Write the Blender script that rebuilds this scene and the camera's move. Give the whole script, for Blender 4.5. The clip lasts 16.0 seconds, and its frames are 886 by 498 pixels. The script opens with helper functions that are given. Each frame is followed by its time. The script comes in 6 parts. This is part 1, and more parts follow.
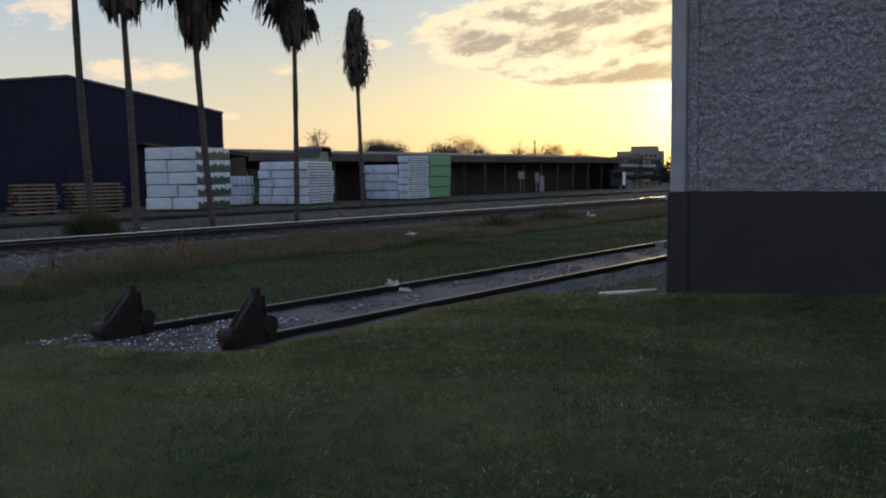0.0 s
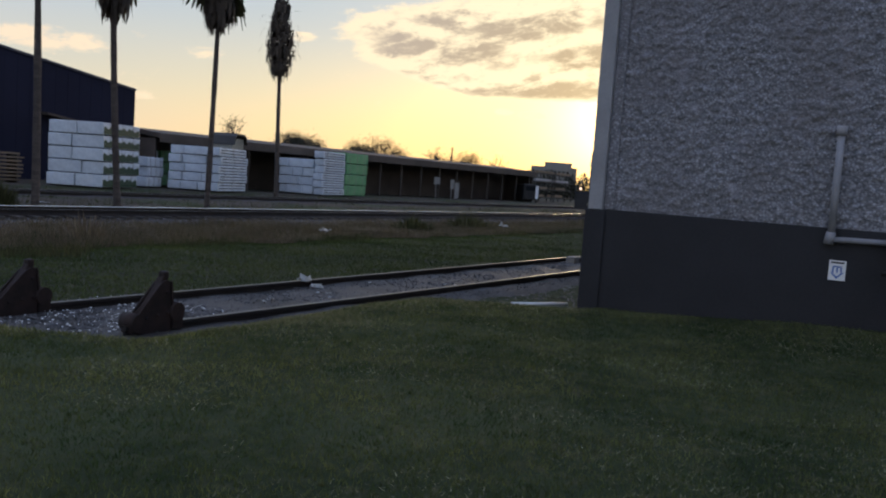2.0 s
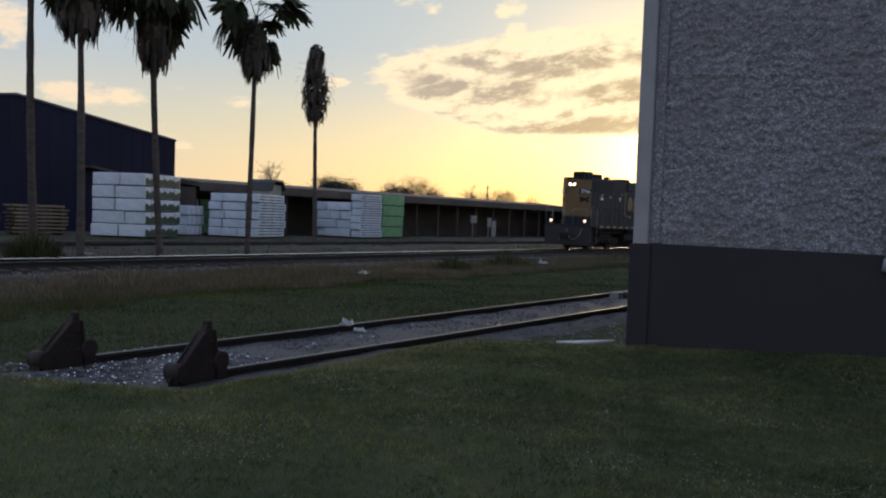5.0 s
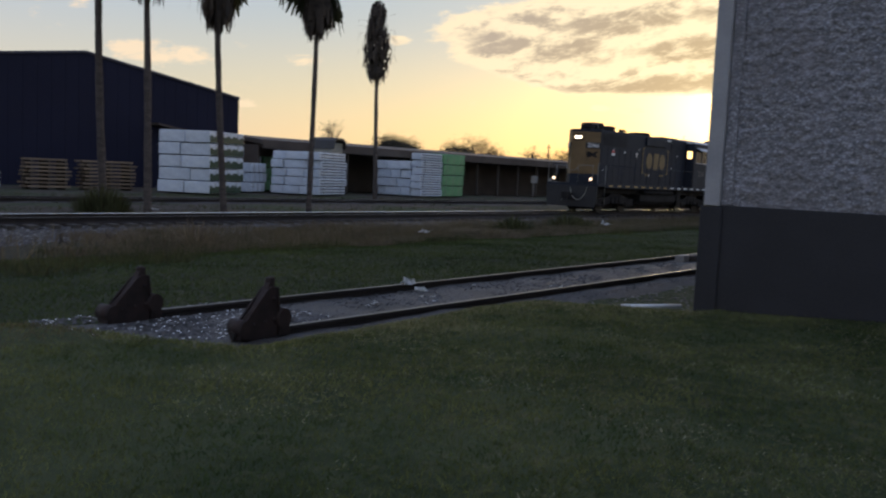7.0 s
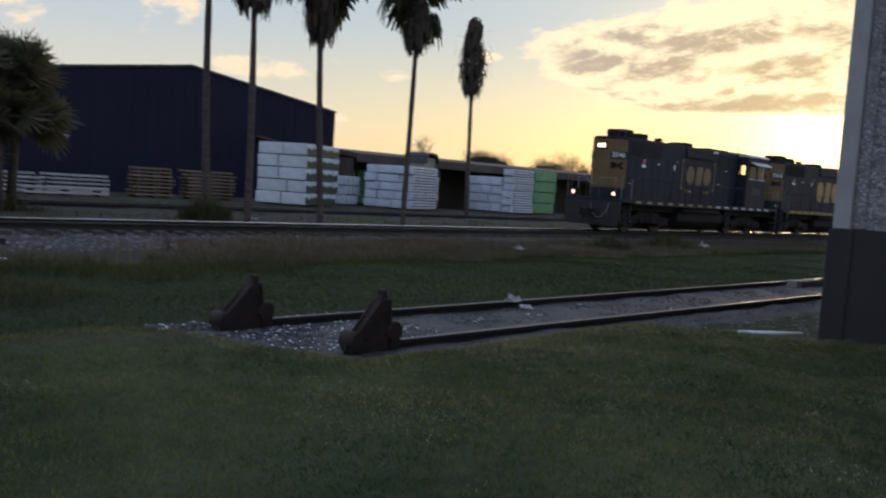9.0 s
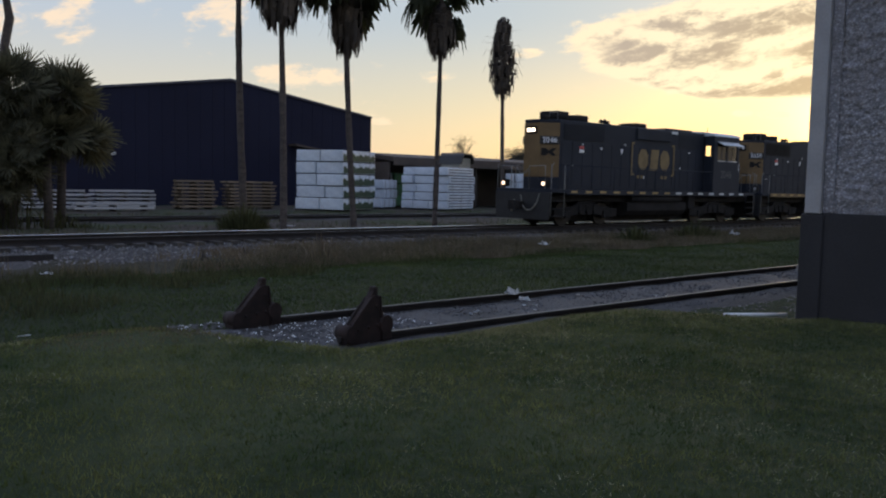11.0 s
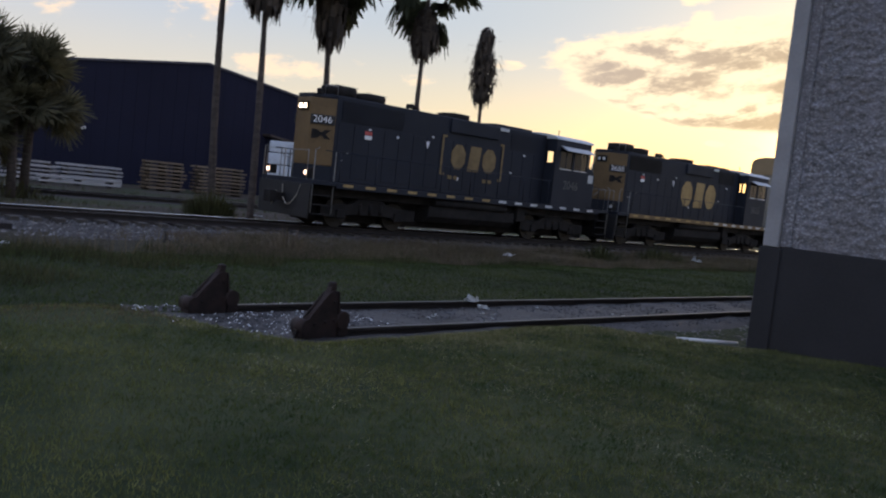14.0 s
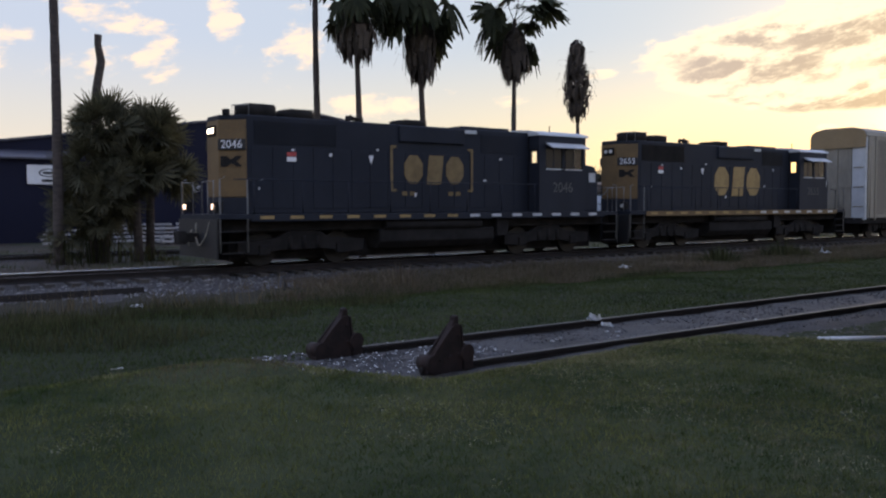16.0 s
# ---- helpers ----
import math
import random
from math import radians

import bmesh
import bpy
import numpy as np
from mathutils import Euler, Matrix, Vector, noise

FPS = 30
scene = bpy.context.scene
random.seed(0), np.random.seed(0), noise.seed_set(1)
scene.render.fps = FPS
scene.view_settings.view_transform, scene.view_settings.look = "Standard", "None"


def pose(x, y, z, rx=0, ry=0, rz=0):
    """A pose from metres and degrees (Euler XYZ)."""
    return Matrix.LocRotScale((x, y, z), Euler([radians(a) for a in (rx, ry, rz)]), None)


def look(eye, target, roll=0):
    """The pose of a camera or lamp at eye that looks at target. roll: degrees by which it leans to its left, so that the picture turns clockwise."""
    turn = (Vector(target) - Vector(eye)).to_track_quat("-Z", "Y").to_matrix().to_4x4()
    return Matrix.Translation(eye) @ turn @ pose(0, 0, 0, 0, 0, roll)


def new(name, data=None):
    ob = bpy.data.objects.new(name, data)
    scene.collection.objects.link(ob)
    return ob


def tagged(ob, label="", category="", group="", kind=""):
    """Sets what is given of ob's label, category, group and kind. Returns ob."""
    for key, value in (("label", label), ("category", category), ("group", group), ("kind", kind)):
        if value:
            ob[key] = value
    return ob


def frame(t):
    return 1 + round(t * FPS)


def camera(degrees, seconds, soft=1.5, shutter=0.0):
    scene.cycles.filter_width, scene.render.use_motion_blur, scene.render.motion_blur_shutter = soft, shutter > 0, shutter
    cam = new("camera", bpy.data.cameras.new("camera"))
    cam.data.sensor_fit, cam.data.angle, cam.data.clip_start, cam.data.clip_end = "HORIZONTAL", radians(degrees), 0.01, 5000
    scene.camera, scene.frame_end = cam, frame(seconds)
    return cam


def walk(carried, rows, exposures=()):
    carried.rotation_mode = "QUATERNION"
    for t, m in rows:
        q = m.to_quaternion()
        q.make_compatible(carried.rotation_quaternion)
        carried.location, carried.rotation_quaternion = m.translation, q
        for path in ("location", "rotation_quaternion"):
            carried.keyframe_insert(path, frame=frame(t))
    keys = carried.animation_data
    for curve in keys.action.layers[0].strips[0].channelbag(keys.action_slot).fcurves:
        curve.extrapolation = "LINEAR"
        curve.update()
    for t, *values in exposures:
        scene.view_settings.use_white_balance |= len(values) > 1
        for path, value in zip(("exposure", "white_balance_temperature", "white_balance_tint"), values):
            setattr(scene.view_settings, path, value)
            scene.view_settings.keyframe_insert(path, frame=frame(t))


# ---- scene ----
import functools

cam = camera(55.1, 16.0, soft=2.1, shutter=0.35)

PATH = [
    (0, (0.059, 0.451, 1.634), (1.612, 1.7, 1.461), -0.8),
    (0.5, (0.078, 0.491, 1.651), (1.665, 1.697, 1.483), 0.0),
    (1, (0.086, 0.523, 1.628), (1.752, 1.619, 1.467), 1.2),
    (1.5, (0.081, 0.555, 1.616), (1.78, 1.597, 1.449), 3.1),
    (2, (0.064, 0.58, 1.613), (1.742, 1.657, 1.452), 4.1),
    (2.5, (0.054, 0.58, 1.632), (1.701, 1.707, 1.503), 2.9),
    (3, (0.037, 0.568, 1.629), (1.677, 1.707, 1.522), 2.7),
    (3.5, (0.044, 0.563, 1.653), (1.673, 1.72, 1.567), 1.8),
    (6, (0.227, 0.793, 1.6), (1.857, 1.95, 1.53), 2.4),
    (6.5, (0.248, 0.79, 1.605), (1.862, 1.965, 1.489), 1.7),
    (7, (0.255, 0.851, 1.606), (1.798, 2.111, 1.431), 2.7),
    (7.5, (0.245, 1.0, 1.567), (1.725, 2.332, 1.376), 3.4),
    (8, (0.254, 1.219, 1.563), (1.789, 2.49, 1.394), 1.5),
    (8.5, (0.245, 1.361, 1.552), (1.788, 2.624, 1.403), 2.7),
    (9, (0.222, 1.202, 1.567), (1.63, 2.614, 1.418), 3.9),
    (9.5, (0.195, 0.791, 1.615), (1.496, 2.308, 1.523), 1.3),
    (10, (0.131, 0.324, 1.651), (1.431, 1.835, 1.485), 0.4),
    (12.5, (0.126, 0.087, 1.646), (1.487, 1.546, 1.522), 3.3),
    (13, (0.12, 0.092, 1.636), (1.46, 1.57, 1.489), 3.2),
    (13.5, (0.123, 0.057, 1.661), (1.472, 1.529, 1.545), 3.0),
    (14, (0.132, 0.083, 1.637), (1.516, 1.52, 1.498), 6.3),
    (14.5, (0.064, 0.07, 1.65), (1.279, 1.647, 1.459), 5.8),
    (15, (0.052, 0.064, 1.663), (1.217, 1.679, 1.473), 2.7),
    (15.5, (0.08, 0.086, 1.675), (1.262, 1.689, 1.499), 1.5),
    (16, (0.139, 0.196, 1.683), (1.326, 1.802, 1.584), -0.2),
]
walk(cam, [(t, look(eye, target, roll)) for t, eye, target, roll in PATH],
     exposures=[(0, 0.12, 6400, 10), (2, 0.17, 6280, 12), (3.5, 0.14, 6400, 11), (7, 0.10, 6480, 12), (8.5, 0.22, 6450, 11), (10, 0.16, 6400, 11), (12.5, 0.25, 6450, 15), (13, 0.42, 6300, 16), (13.5, 0.38, 6350, 15), (14.5, 0.22, 6450, 17), (15, 0.48, 6280, 17), (16, 0.40, 6400, 17)])

# ---- world, sun, exposure ----
SUN_AZ, SUN_EL = 21.5, 4.6
SUN_DIR = Vector((math.cos(radians(SUN_EL)) * math.cos(radians(SUN_AZ)), math.cos(radians(SUN_EL)) * math.sin(radians(SUN_AZ)), math.sin(radians(SUN_EL))))
scene.view_settings.exposure = 0.0


class Nodes:
    """Short hand for a node tree."""

    def __init__(self, tree):
        self.tree = tree
        tree.nodes.clear()

    def add(self, kind):
        return self.tree.nodes.new(kind)

    def wire(self, a, b):
        self.tree.links.new(a, b)

    def put(self, sock, v):
        if isinstance(v, bpy.types.NodeSocket):
            self.wire(v, sock)
        elif isinstance(v, (tuple, list)) and len(v) == 3 and sock.type == "RGBA":
            sock.default_value = (*v, 1)
        else:
            sock.default_value = v

    def math(self, op, a, b=0.0, c=0.0, clamp=False):
        n = self.add("ShaderNodeMath")
        n.operation, n.use_clamp = op, clamp
        for s, v in zip(n.inputs, (a, b, c)):
            self.put(s, v)
        return n.outputs[0]

    def ramp(self, v, lo, hi, a=0.0, b=1.0, smooth=True):
        n = self.add("ShaderNodeMapRange")
        n.interpolation_type = "SMOOTHSTEP" if smooth else "LINEAR"
        for s, x in zip(n.inputs, (v, lo, hi, a, b)):
            self.put(s, x)
        return n.outputs[0]

    def mix(self, f, a, b, how="MIX"):
        n = self.add("ShaderNodeMix")
        n.data_type, n.blend_type = "RGBA", how
        self.put(n.inputs[0], f), self.put(n.inputs[6], a), self.put(n.inputs[7], b)
        return n.outputs[2]

    def noise(self, vec, scale, detail=4.0, rough=0.55, kind="ShaderNodeTexNoise"):
        n = self.add(kind)
        self.put(n.inputs["Vector"], vec)
        n.inputs["Scale"].default_value = scale
        if kind == "ShaderNodeTexNoise":
            n.inputs["Detail"].default_value, n.inputs["Roughness"].default_value = detail, rough
            return n.outputs["Fac"]
        return n.outputs["Distance"]


def make_world():
    w = bpy.data.worlds.new("evening_sky")
    scene.world = w
    w.use_nodes = True
    n = Nodes(w.node_tree)
    sky = n.add("ShaderNodeTexSky")
    sky.sky_type, sky.sun_disc = "NISHITA", False
    sky.sun_elevation, sky.sun_rotation = radians(SUN_EL), radians(90 - SUN_AZ)
    sky.air_density, sky.dust_density, sky.ozone_density = 1.0, 2.2, 1.5
    xyz = n.add("ShaderNodeSeparateXYZ")
    n.wire(n.add("ShaderNodeTexCoord").outputs["Generated"], xyz.inputs[0])
    x, y, z = xyz.outputs
    az = n.math("MULTIPLY", n.math("ARCTAN2", y, x), 57.2958)
    el = n.math("MULTIPLY", n.math("ARCSINE", z), 57.2958)
    near = n.math("MAXIMUM", n.math("ADD", n.math("ADD", n.math("MULTIPLY", x, SUN_DIR.x), n.math("MULTIPLY", y, SUN_DIR.y)), n.math("MULTIPLY", z, SUN_DIR.z)), 0.0)
    up = n.math("MAXIMUM", z, 0.0)
    # thin evening haze: warm at the horizon, pale blue above
    warm = n.mix(n.math("POWER", near, 5.0), (0.92, 0.74, 0.56), (1.04, 0.73, 0.31))
    pale = n.mix(n.math("POWER", near, 5.0), (0.73, 0.69, 0.59), (0.78, 0.68, 0.40))
    cool = n.mix(n.math("POWER", near, 5.0), (0.54, 0.61, 0.70), (0.40, 0.52, 0.57))
    cool = n.mix(n.ramp(el, 15.0, 30.0), cool, (0.40, 0.58, 0.98))
    haze = n.mix(n.ramp(el, 3.5, 11.5), n.mix(n.ramp(el, -0.5, 6.0), warm, pale), cool)
    glow = n.math("POWER", near, 110.0)
    haze = n.mix(n.math("MULTIPLY", glow, 0.8), haze, (1.6, 1.2, 0.46))
    haze = n.mix(n.math("MULTIPLY", n.math("POWER", near, 500.0), 0.9), haze, (2.6, 2.1, 1.1))
    # clouds: streaks in azimuth and elevation, rising slightly towards the sun
    rise = n.math("ADD", el, n.math("MULTIPLY", az, 0.13))
    co = n.add("ShaderNodeCombineXYZ")
    n.put(co.inputs[0], n.math("MULTIPLY", az, 0.085)), n.put(co.inputs[1], n.math("MULTIPLY", rise, 0.21)), n.put(co.inputs[2], n.math("MULTIPLY", az, 0.02))
    fold = n.add("ShaderNodeTexNoise")
    n.wire(co.outputs[0], fold.inputs["Vector"])
    fold.inputs["Scale"].default_value, fold.inputs["Detail"].default_value = 2.2, 3.0
    bent = n.add("ShaderNodeMix")
    bent.data_type, bent.blend_type = "RGBA", "LINEAR_LIGHT"
    bent.inputs[0].default_value = 0.10
    n.wire(co.outputs[0], bent.inputs[6]), n.wire(fold.outputs["Color"], bent.inputs[7])
    hi = n.add("ShaderNodeVectorMath")
    hi.operation = "ADD"
    n.wire(bent.outputs[2], hi.inputs[0])
    hi.inputs[1].default_value = (-0.06, 0.12, 0.0)

    def billow(vec):
        return n.math("ADD", n.math("MULTIPLY", n.noise(vec, 1.5, 10.0, 0.66), 0.70), n.math("MULTIPLY", n.noise(vec, 5.2, 7.0, 0.66), 0.30))

    big, above = billow(bent.outputs[2]), billow(hi.outputs[0])

    def blob(a, e, ra, re, tilt=0.0):
        u = n.math("DIVIDE", n.math("SUBTRACT", az, a), ra)
        v = n.math("DIVIDE", n.math("ADD", n.math("SUBTRACT", el, e), n.math("MULTIPLY", n.math("SUBTRACT", az, a), tilt)), re)
        return n.ramp(n.math("ADD", n.math("MULTIPLY", u, u), n.math("MULTIPLY", v, v)), 0.1, 1.0, 1.0, 0.0)

    def most(*all_of):
        return functools.reduce(lambda p, q: n.math("MAXIMUM", p, q), all_of)

    # the bank before the sun: a flat foot and a top that falls away from it
    foot = n.ramp(az, 31.0, 41.0, 5.5, 7.6)
    top = n.ramp(az, 24.0, 42.5, 13.6, 10.4, False)
    bank = n.math("MULTIPLY", n.ramp(n.math("SUBTRACT", el, foot), -0.35, 0.75), n.ramp(n.math("SUBTRACT", top, el), -0.9, 1.5))
    bank = n.math("MULTIPLY", bank, n.math("MULTIPLY", n.ramp(az, 43.0, 36.5), n.ramp(az, -4.0, 6.0)))
    bank = most(bank, n.math("MULTIPLY", blob(14, 13.0, 15, 4.5), 0.9))
    wisps = most(blob(31.3, 13.6, 1.6, 1.7), blob(31.0, 12.4, 1.2, 1.4), blob(37.6, 14.2, 2.6, 1.3, -0.1), blob(43.2, 8.6, 1.6, 0.5), blob(27.5, 4.7, 1.3, 0.35), blob(29.2, 4.8, 0.9, 0.3), blob(49, 7.0, 2.5, 0.6))
    puffs = most(blob(63.8, 9.5, 3.2, 2.6, 0.5), blob(71.5, 9.2, 2.2, 2.2), blob(67.6, 11.6, 1.7, 2.6, -0.6), blob(83, 8.6, 5, 2.6, 0.4), blob(76, 13.0, 6, 2.6, -0.3), blob(58, 6.8, 4.0, 1.2))
    field = most(n.math("MULTIPLY", bank, 0.29), n.math("MULTIPLY", wisps, 0.145), n.math("MULTIPLY", puffs, 0.14))
    field = n.math("MAXIMUM", field, n.ramp(el, 16, 34, 0.0, 0.10))
    dens = n.math("ADD", big, field)
    mask = n.mix(n.ramp(near, 0.80, 0.93), n.ramp(dens, 0.59, 0.70, 0.0, 0.9), n.ramp(dens, 0.59, 0.70))
    grey = most(blob(36.2, 8.5, 3.2, 1.1, 0.1), blob(32.2, 8.4, 3.0, 1.1, 0.1), blob(28.2, 10.2, 4.2, 1.0, 0.16), blob(27.0, 6.3, 8.5, 0.75, 0.10), blob(24.0, 8.7, 3.4, 1.0, 0.12), blob(18.5, 9.6, 4.4, 1.6, 0.1), blob(34, 10.6, 2.4, 0.6, 0.2))
    core = n.math("MULTIPLY", n.ramp(dens, 0.62, 0.76), n.ramp(n.math("ADD", n.math("SUBTRACT", above, big), n.math("MULTIPLY", grey, 0.085)), -0.03, 0.12))
    lit = n.mix(n.math("POWER", near, 10.0), (0.98, 0.76, 0.52), (1.10, 0.92, 0.58))
    shade = n.mix(n.math("POWER", near, 10.0), (0.52, 0.46, 0.44), (0.46, 0.35, 0.22))
    cloud = n.mix(n.math("MULTIPLY", core, n.ramp(near, 0.70, 0.95, 0.15, 1.0)), lit, shade)
    # the real sky carries light, the haze layer its colour
    base = n.mix(0.80, n.mix(1.0, sky.outputs[0], (0.12, 0.12, 0.12), "MULTIPLY"), haze)
    full = n.mix(n.math("MULTIPLY", mask, 0.88), base, cloud)
    low = n.ramp(el, -4.0, 0.0)
    full = n.mix(low, (0.10, 0.09, 0.07), full)
    bg = n.add("ShaderNodeBackground")
    n.put(bg.inputs[0], full)
    bg.inputs[1].default_value = 1.0
    n.wire(bg.outputs[0], n.add("ShaderNodeOutputWorld").inputs[0])


make_world()
sun = new("sun", bpy.data.lights.new("sun", "SUN"))
sun.data.energy, sun.data.angle, sun.data.color = 0.5, radians(10), (1.0, 0.72, 0.42)
sun.matrix_world = look(SUN_DIR * 50, (0, 0, 0))


# ---- materials ----
def surf(name, c1, c2, scale=3.0, rough=0.8, metal=0.0, bump=0.3, fine=40.0, depth=0.01, stretch=(1, 1, 1), each=0.0, island=0.0, spec=0.5, glow=None, thin=0.0):
    """Two colours mixed by a coarse and a fine noise, with relief."""
    m = bpy.data.materials.new(name)
    m.use_nodes = True
    n = Nodes(m.node_tree)
    mp = n.add("ShaderNodeMapping")
    mp.inputs["Scale"].default_value = stretch
    n.wire(n.add("ShaderNodeTexCoord").outputs["Object"], mp.inputs[0])
    v = mp.outputs[0]
    a, b = n.noise(v, scale), n.noise(v, fine, 3.0)
    f = n.math("ADD", n.ramp(a, 0.3, 0.7, 0.0, 0.65), n.ramp(b, 0.3, 0.7, 0.0, 0.35))
    col = n.mix(f, c1, c2)
    if each:
        r = n.add("ShaderNodeObjectInfo").outputs["Random"]
        col = n.mix(1.0, col, n.math("ADD", n.math("MULTIPLY", r, each), 1 - each / 2), "MULTIPLY")
    if island:
        r = n.add("ShaderNodeNewGeometry").outputs["Random Per Island"]
        col = n.mix(1.0, col, n.math("ADD", n.math("MULTIPLY", r, island), 1 - island / 2), "MULTIPLY")
    p = n.add("ShaderNodeBsdfPrincipled")
    n.put(p.inputs["Base Color"], col)
    n.put(p.inputs["Roughness"], n.ramp(b, 0.2, 0.8, max(0.02, rough - 0.08), min(1, rough + 0.08)))
    p.inputs["Metallic"].default_value = metal
    p.inputs["Specular IOR Level"].default_value = spec
    if bump:
        bp = n.add("ShaderNodeBump")
        bp.inputs["Strength"].default_value, bp.inputs["Distance"].default_value = bump, depth
        n.put(bp.inputs["Height"], n.math("ADD", b, a))
        n.wire(bp.outputs[0], p.inputs["Normal"])
    if glow:
        p.inputs["Emission Color"].default_value, p.inputs["Emission Strength"].default_value = (*glow[:3], 1), glow[3]
    out = p.outputs[0]
    if thin:
        # light that comes through a thin blade or leaf
        through_leaf, mx = n.add("ShaderNodeBsdfTranslucent"), n.add("ShaderNodeMixShader")
        n.put(through_leaf.inputs[0], n.mix(1.0, col, (1.06, 1.05, 0.8), "MULTIPLY"))
        mx.inputs[0].default_value = thin
        n.wire(out, mx.inputs[1]), n.wire(through_leaf.outputs[0], mx.inputs[2])
        out = mx.outputs[0]
    n.wire(out, n.add("ShaderNodeOutputMaterial").inputs[0])
    return m


def glass_mat(name):
    m = bpy.data.materials.new(name)
    m.use_nodes = True
    n = Nodes(m.node_tree)
    g, t = n.add("ShaderNodeBsdfGlossy"), n.add("ShaderNodeBsdfTransparent")
    g.inputs["Roughness"].default_value = 0.03
    t.inputs[0].default_value = (0.85, 0.87, 0.85, 1)
    mx = n.add("ShaderNodeMixShader")
    n.put(mx.inputs[0], n.math("MULTIPLY", n.add("ShaderNodeFresnel").outputs[0], 1.0))
    n.wire(t.outputs[0], mx.inputs[1]), n.wire(g.outputs[0], mx.inputs[2])
    n.wire(mx.outputs[0], n.add("ShaderNodeOutputMaterial").inputs[0])
    return m


def ground_mat():
    """Lawn near the house, dry grass and dirt in the yard behind the main track."""
    m = bpy.data.materials.new("ground_grass")
    m.use_nodes = True
    n = Nodes(m.node_tree)
    v = n.add("ShaderNodeTexCoord").outputs["Object"]
    xyz = n.add("ShaderNodeSeparateXYZ")
    n.wire(v, xyz.inputs[0])
    y = xyz.outputs[1]
    a, b, c = n.noise(v, 0.45, 5.0), n.noise(v, 9.0, 5.0), n.noise(v, 70.0, 3.0)
    lawn = n.mix(n.ramp(a, 0.40, 0.60), (0.022, 0.036, 0.014), (0.062, 0.076, 0.036))
    lawn = n.mix(n.ramp(y, 9.0, 9.6, 0.0, 0.9), lawn, (0.026, 0.034, 0.017))
    lawn = n.mix(n.ramp(n.math("ADD", y, n.math("MULTIPLY", a, 2.0)), 16.0, 17.5, 0.0, 0.9), lawn, (0.045, 0.036, 0.026))
    # dry tint; its fade to the left also paints the lawn darker away from the sun
    lawn = n.mix(n.math("MULTIPLY", n.ramp(b, 0.45, 0.75, 0.0, 0.6), n.ramp(n.math("SUBTRACT", xyz.outputs[0], n.math("MULTIPLY", y, 0.25)), 0.5, 4.5, 0.25, 1.0)), lawn, (0.15, 0.13, 0.07))
    lawn = n.mix(n.ramp(c, 0.35, 0.7, 0.0, 0.6), lawn, (0.022, 0.026, 0.012))
    dirt = n.mix(n.ramp(b, 0.3, 0.7), (0.04, 0.034, 0.028), (0.085, 0.072, 0.06))
    dirt = n.mix(n.ramp(n.noise(v, 0.22, 4.0), 0.45, 0.6), dirt, (0.045, 0.055, 0.028))
    edge = n.ramp(n.math("ADD", y, n.math("MULTIPLY", a, 3.0)), 27.0, 29.5)
    col = n.mix(edge, lawn, dirt)
    p = n.add("ShaderNodeBsdfPrincipled")
    n.put(p.inputs["Base Color"], col)
    p.inputs["Roughness"].default_value = 0.95
    p.inputs["Specular IOR Level"].default_value = 0.15
    bp = n.add("ShaderNodeBump")
    bp.inputs["Strength"].default_value, bp.inputs["Distance"].default_value = 0.7, 0.03
    n.put(bp.inputs["Height"], n.math("ADD", b, c))
    n.wire(bp.outputs[0], p.inputs["Normal"])
    n.wire(p.outputs[0], n.add("ShaderNodeOutputMaterial").inputs[0])
    return m


def stucco_mat():
    """Pebble dash: single pebbles in cells, damp and dusty patches over them."""
    m = bpy.data.materials.new("pebble_dash")
    m.use_nodes = True
    n = Nodes(m.node_tree)
    v = n.add("ShaderNodeTexCoord").outputs["Object"]
    c = n.add("ShaderNodeTexVoronoi")
    n.put(c.inputs["Vector"], v)
    c.inputs["Scale"].default_value = 34.0
    one = n.add("ShaderNodeSeparateColor")
    n.wire(c.outputs["Color"], one.inputs[0])
    dist, pick = c.outputs["Distance"], one.outputs[0]
    big, mid, fine = n.noise(v, 0.9, 5.0), n.noise(v, 6.0, 4.0), n.noise(v, 120.0, 3.0)
    col = n.mix(n.ramp(pick, 0.0, 1.0, 0.0, 1.0, False), (0.135, 0.138, 0.150), (0.36, 0.365, 0.395))
    col = n.mix(n.ramp(dist, 0.35, 0.75, 0.0, 0.75), col, (0.12, 0.116, 0.128))
    col = n.mix(n.ramp(big, 0.42, 0.62, 0.0, 0.45), col, (0.17, 0.16, 0.165))
    col = n.mix(n.ramp(mid, 0.50, 0.75, 0.0, 0.35), col, (0.36, 0.355, 0.40))
    p = n.add("ShaderNodeBsdfPrincipled")
    n.put(p.inputs["Base Color"], col)
    p.inputs["Roughness"].default_value, p.inputs["Specular IOR Level"].default_value = 0.95, 0.2
    bp = n.add("ShaderNodeBump")
    bp.inputs["Strength"].default_value, bp.inputs["Distance"].default_value = 0.8, 0.012
    n.put(bp.inputs["Height"], n.math("SUBTRACT", n.math("MULTIPLY", fine, 0.4), dist))
    n.wire(bp.outputs[0], p.inputs["Normal"])
    n.wire(p.outputs[0], n.add("ShaderNodeOutputMaterial").inputs[0])
    return m


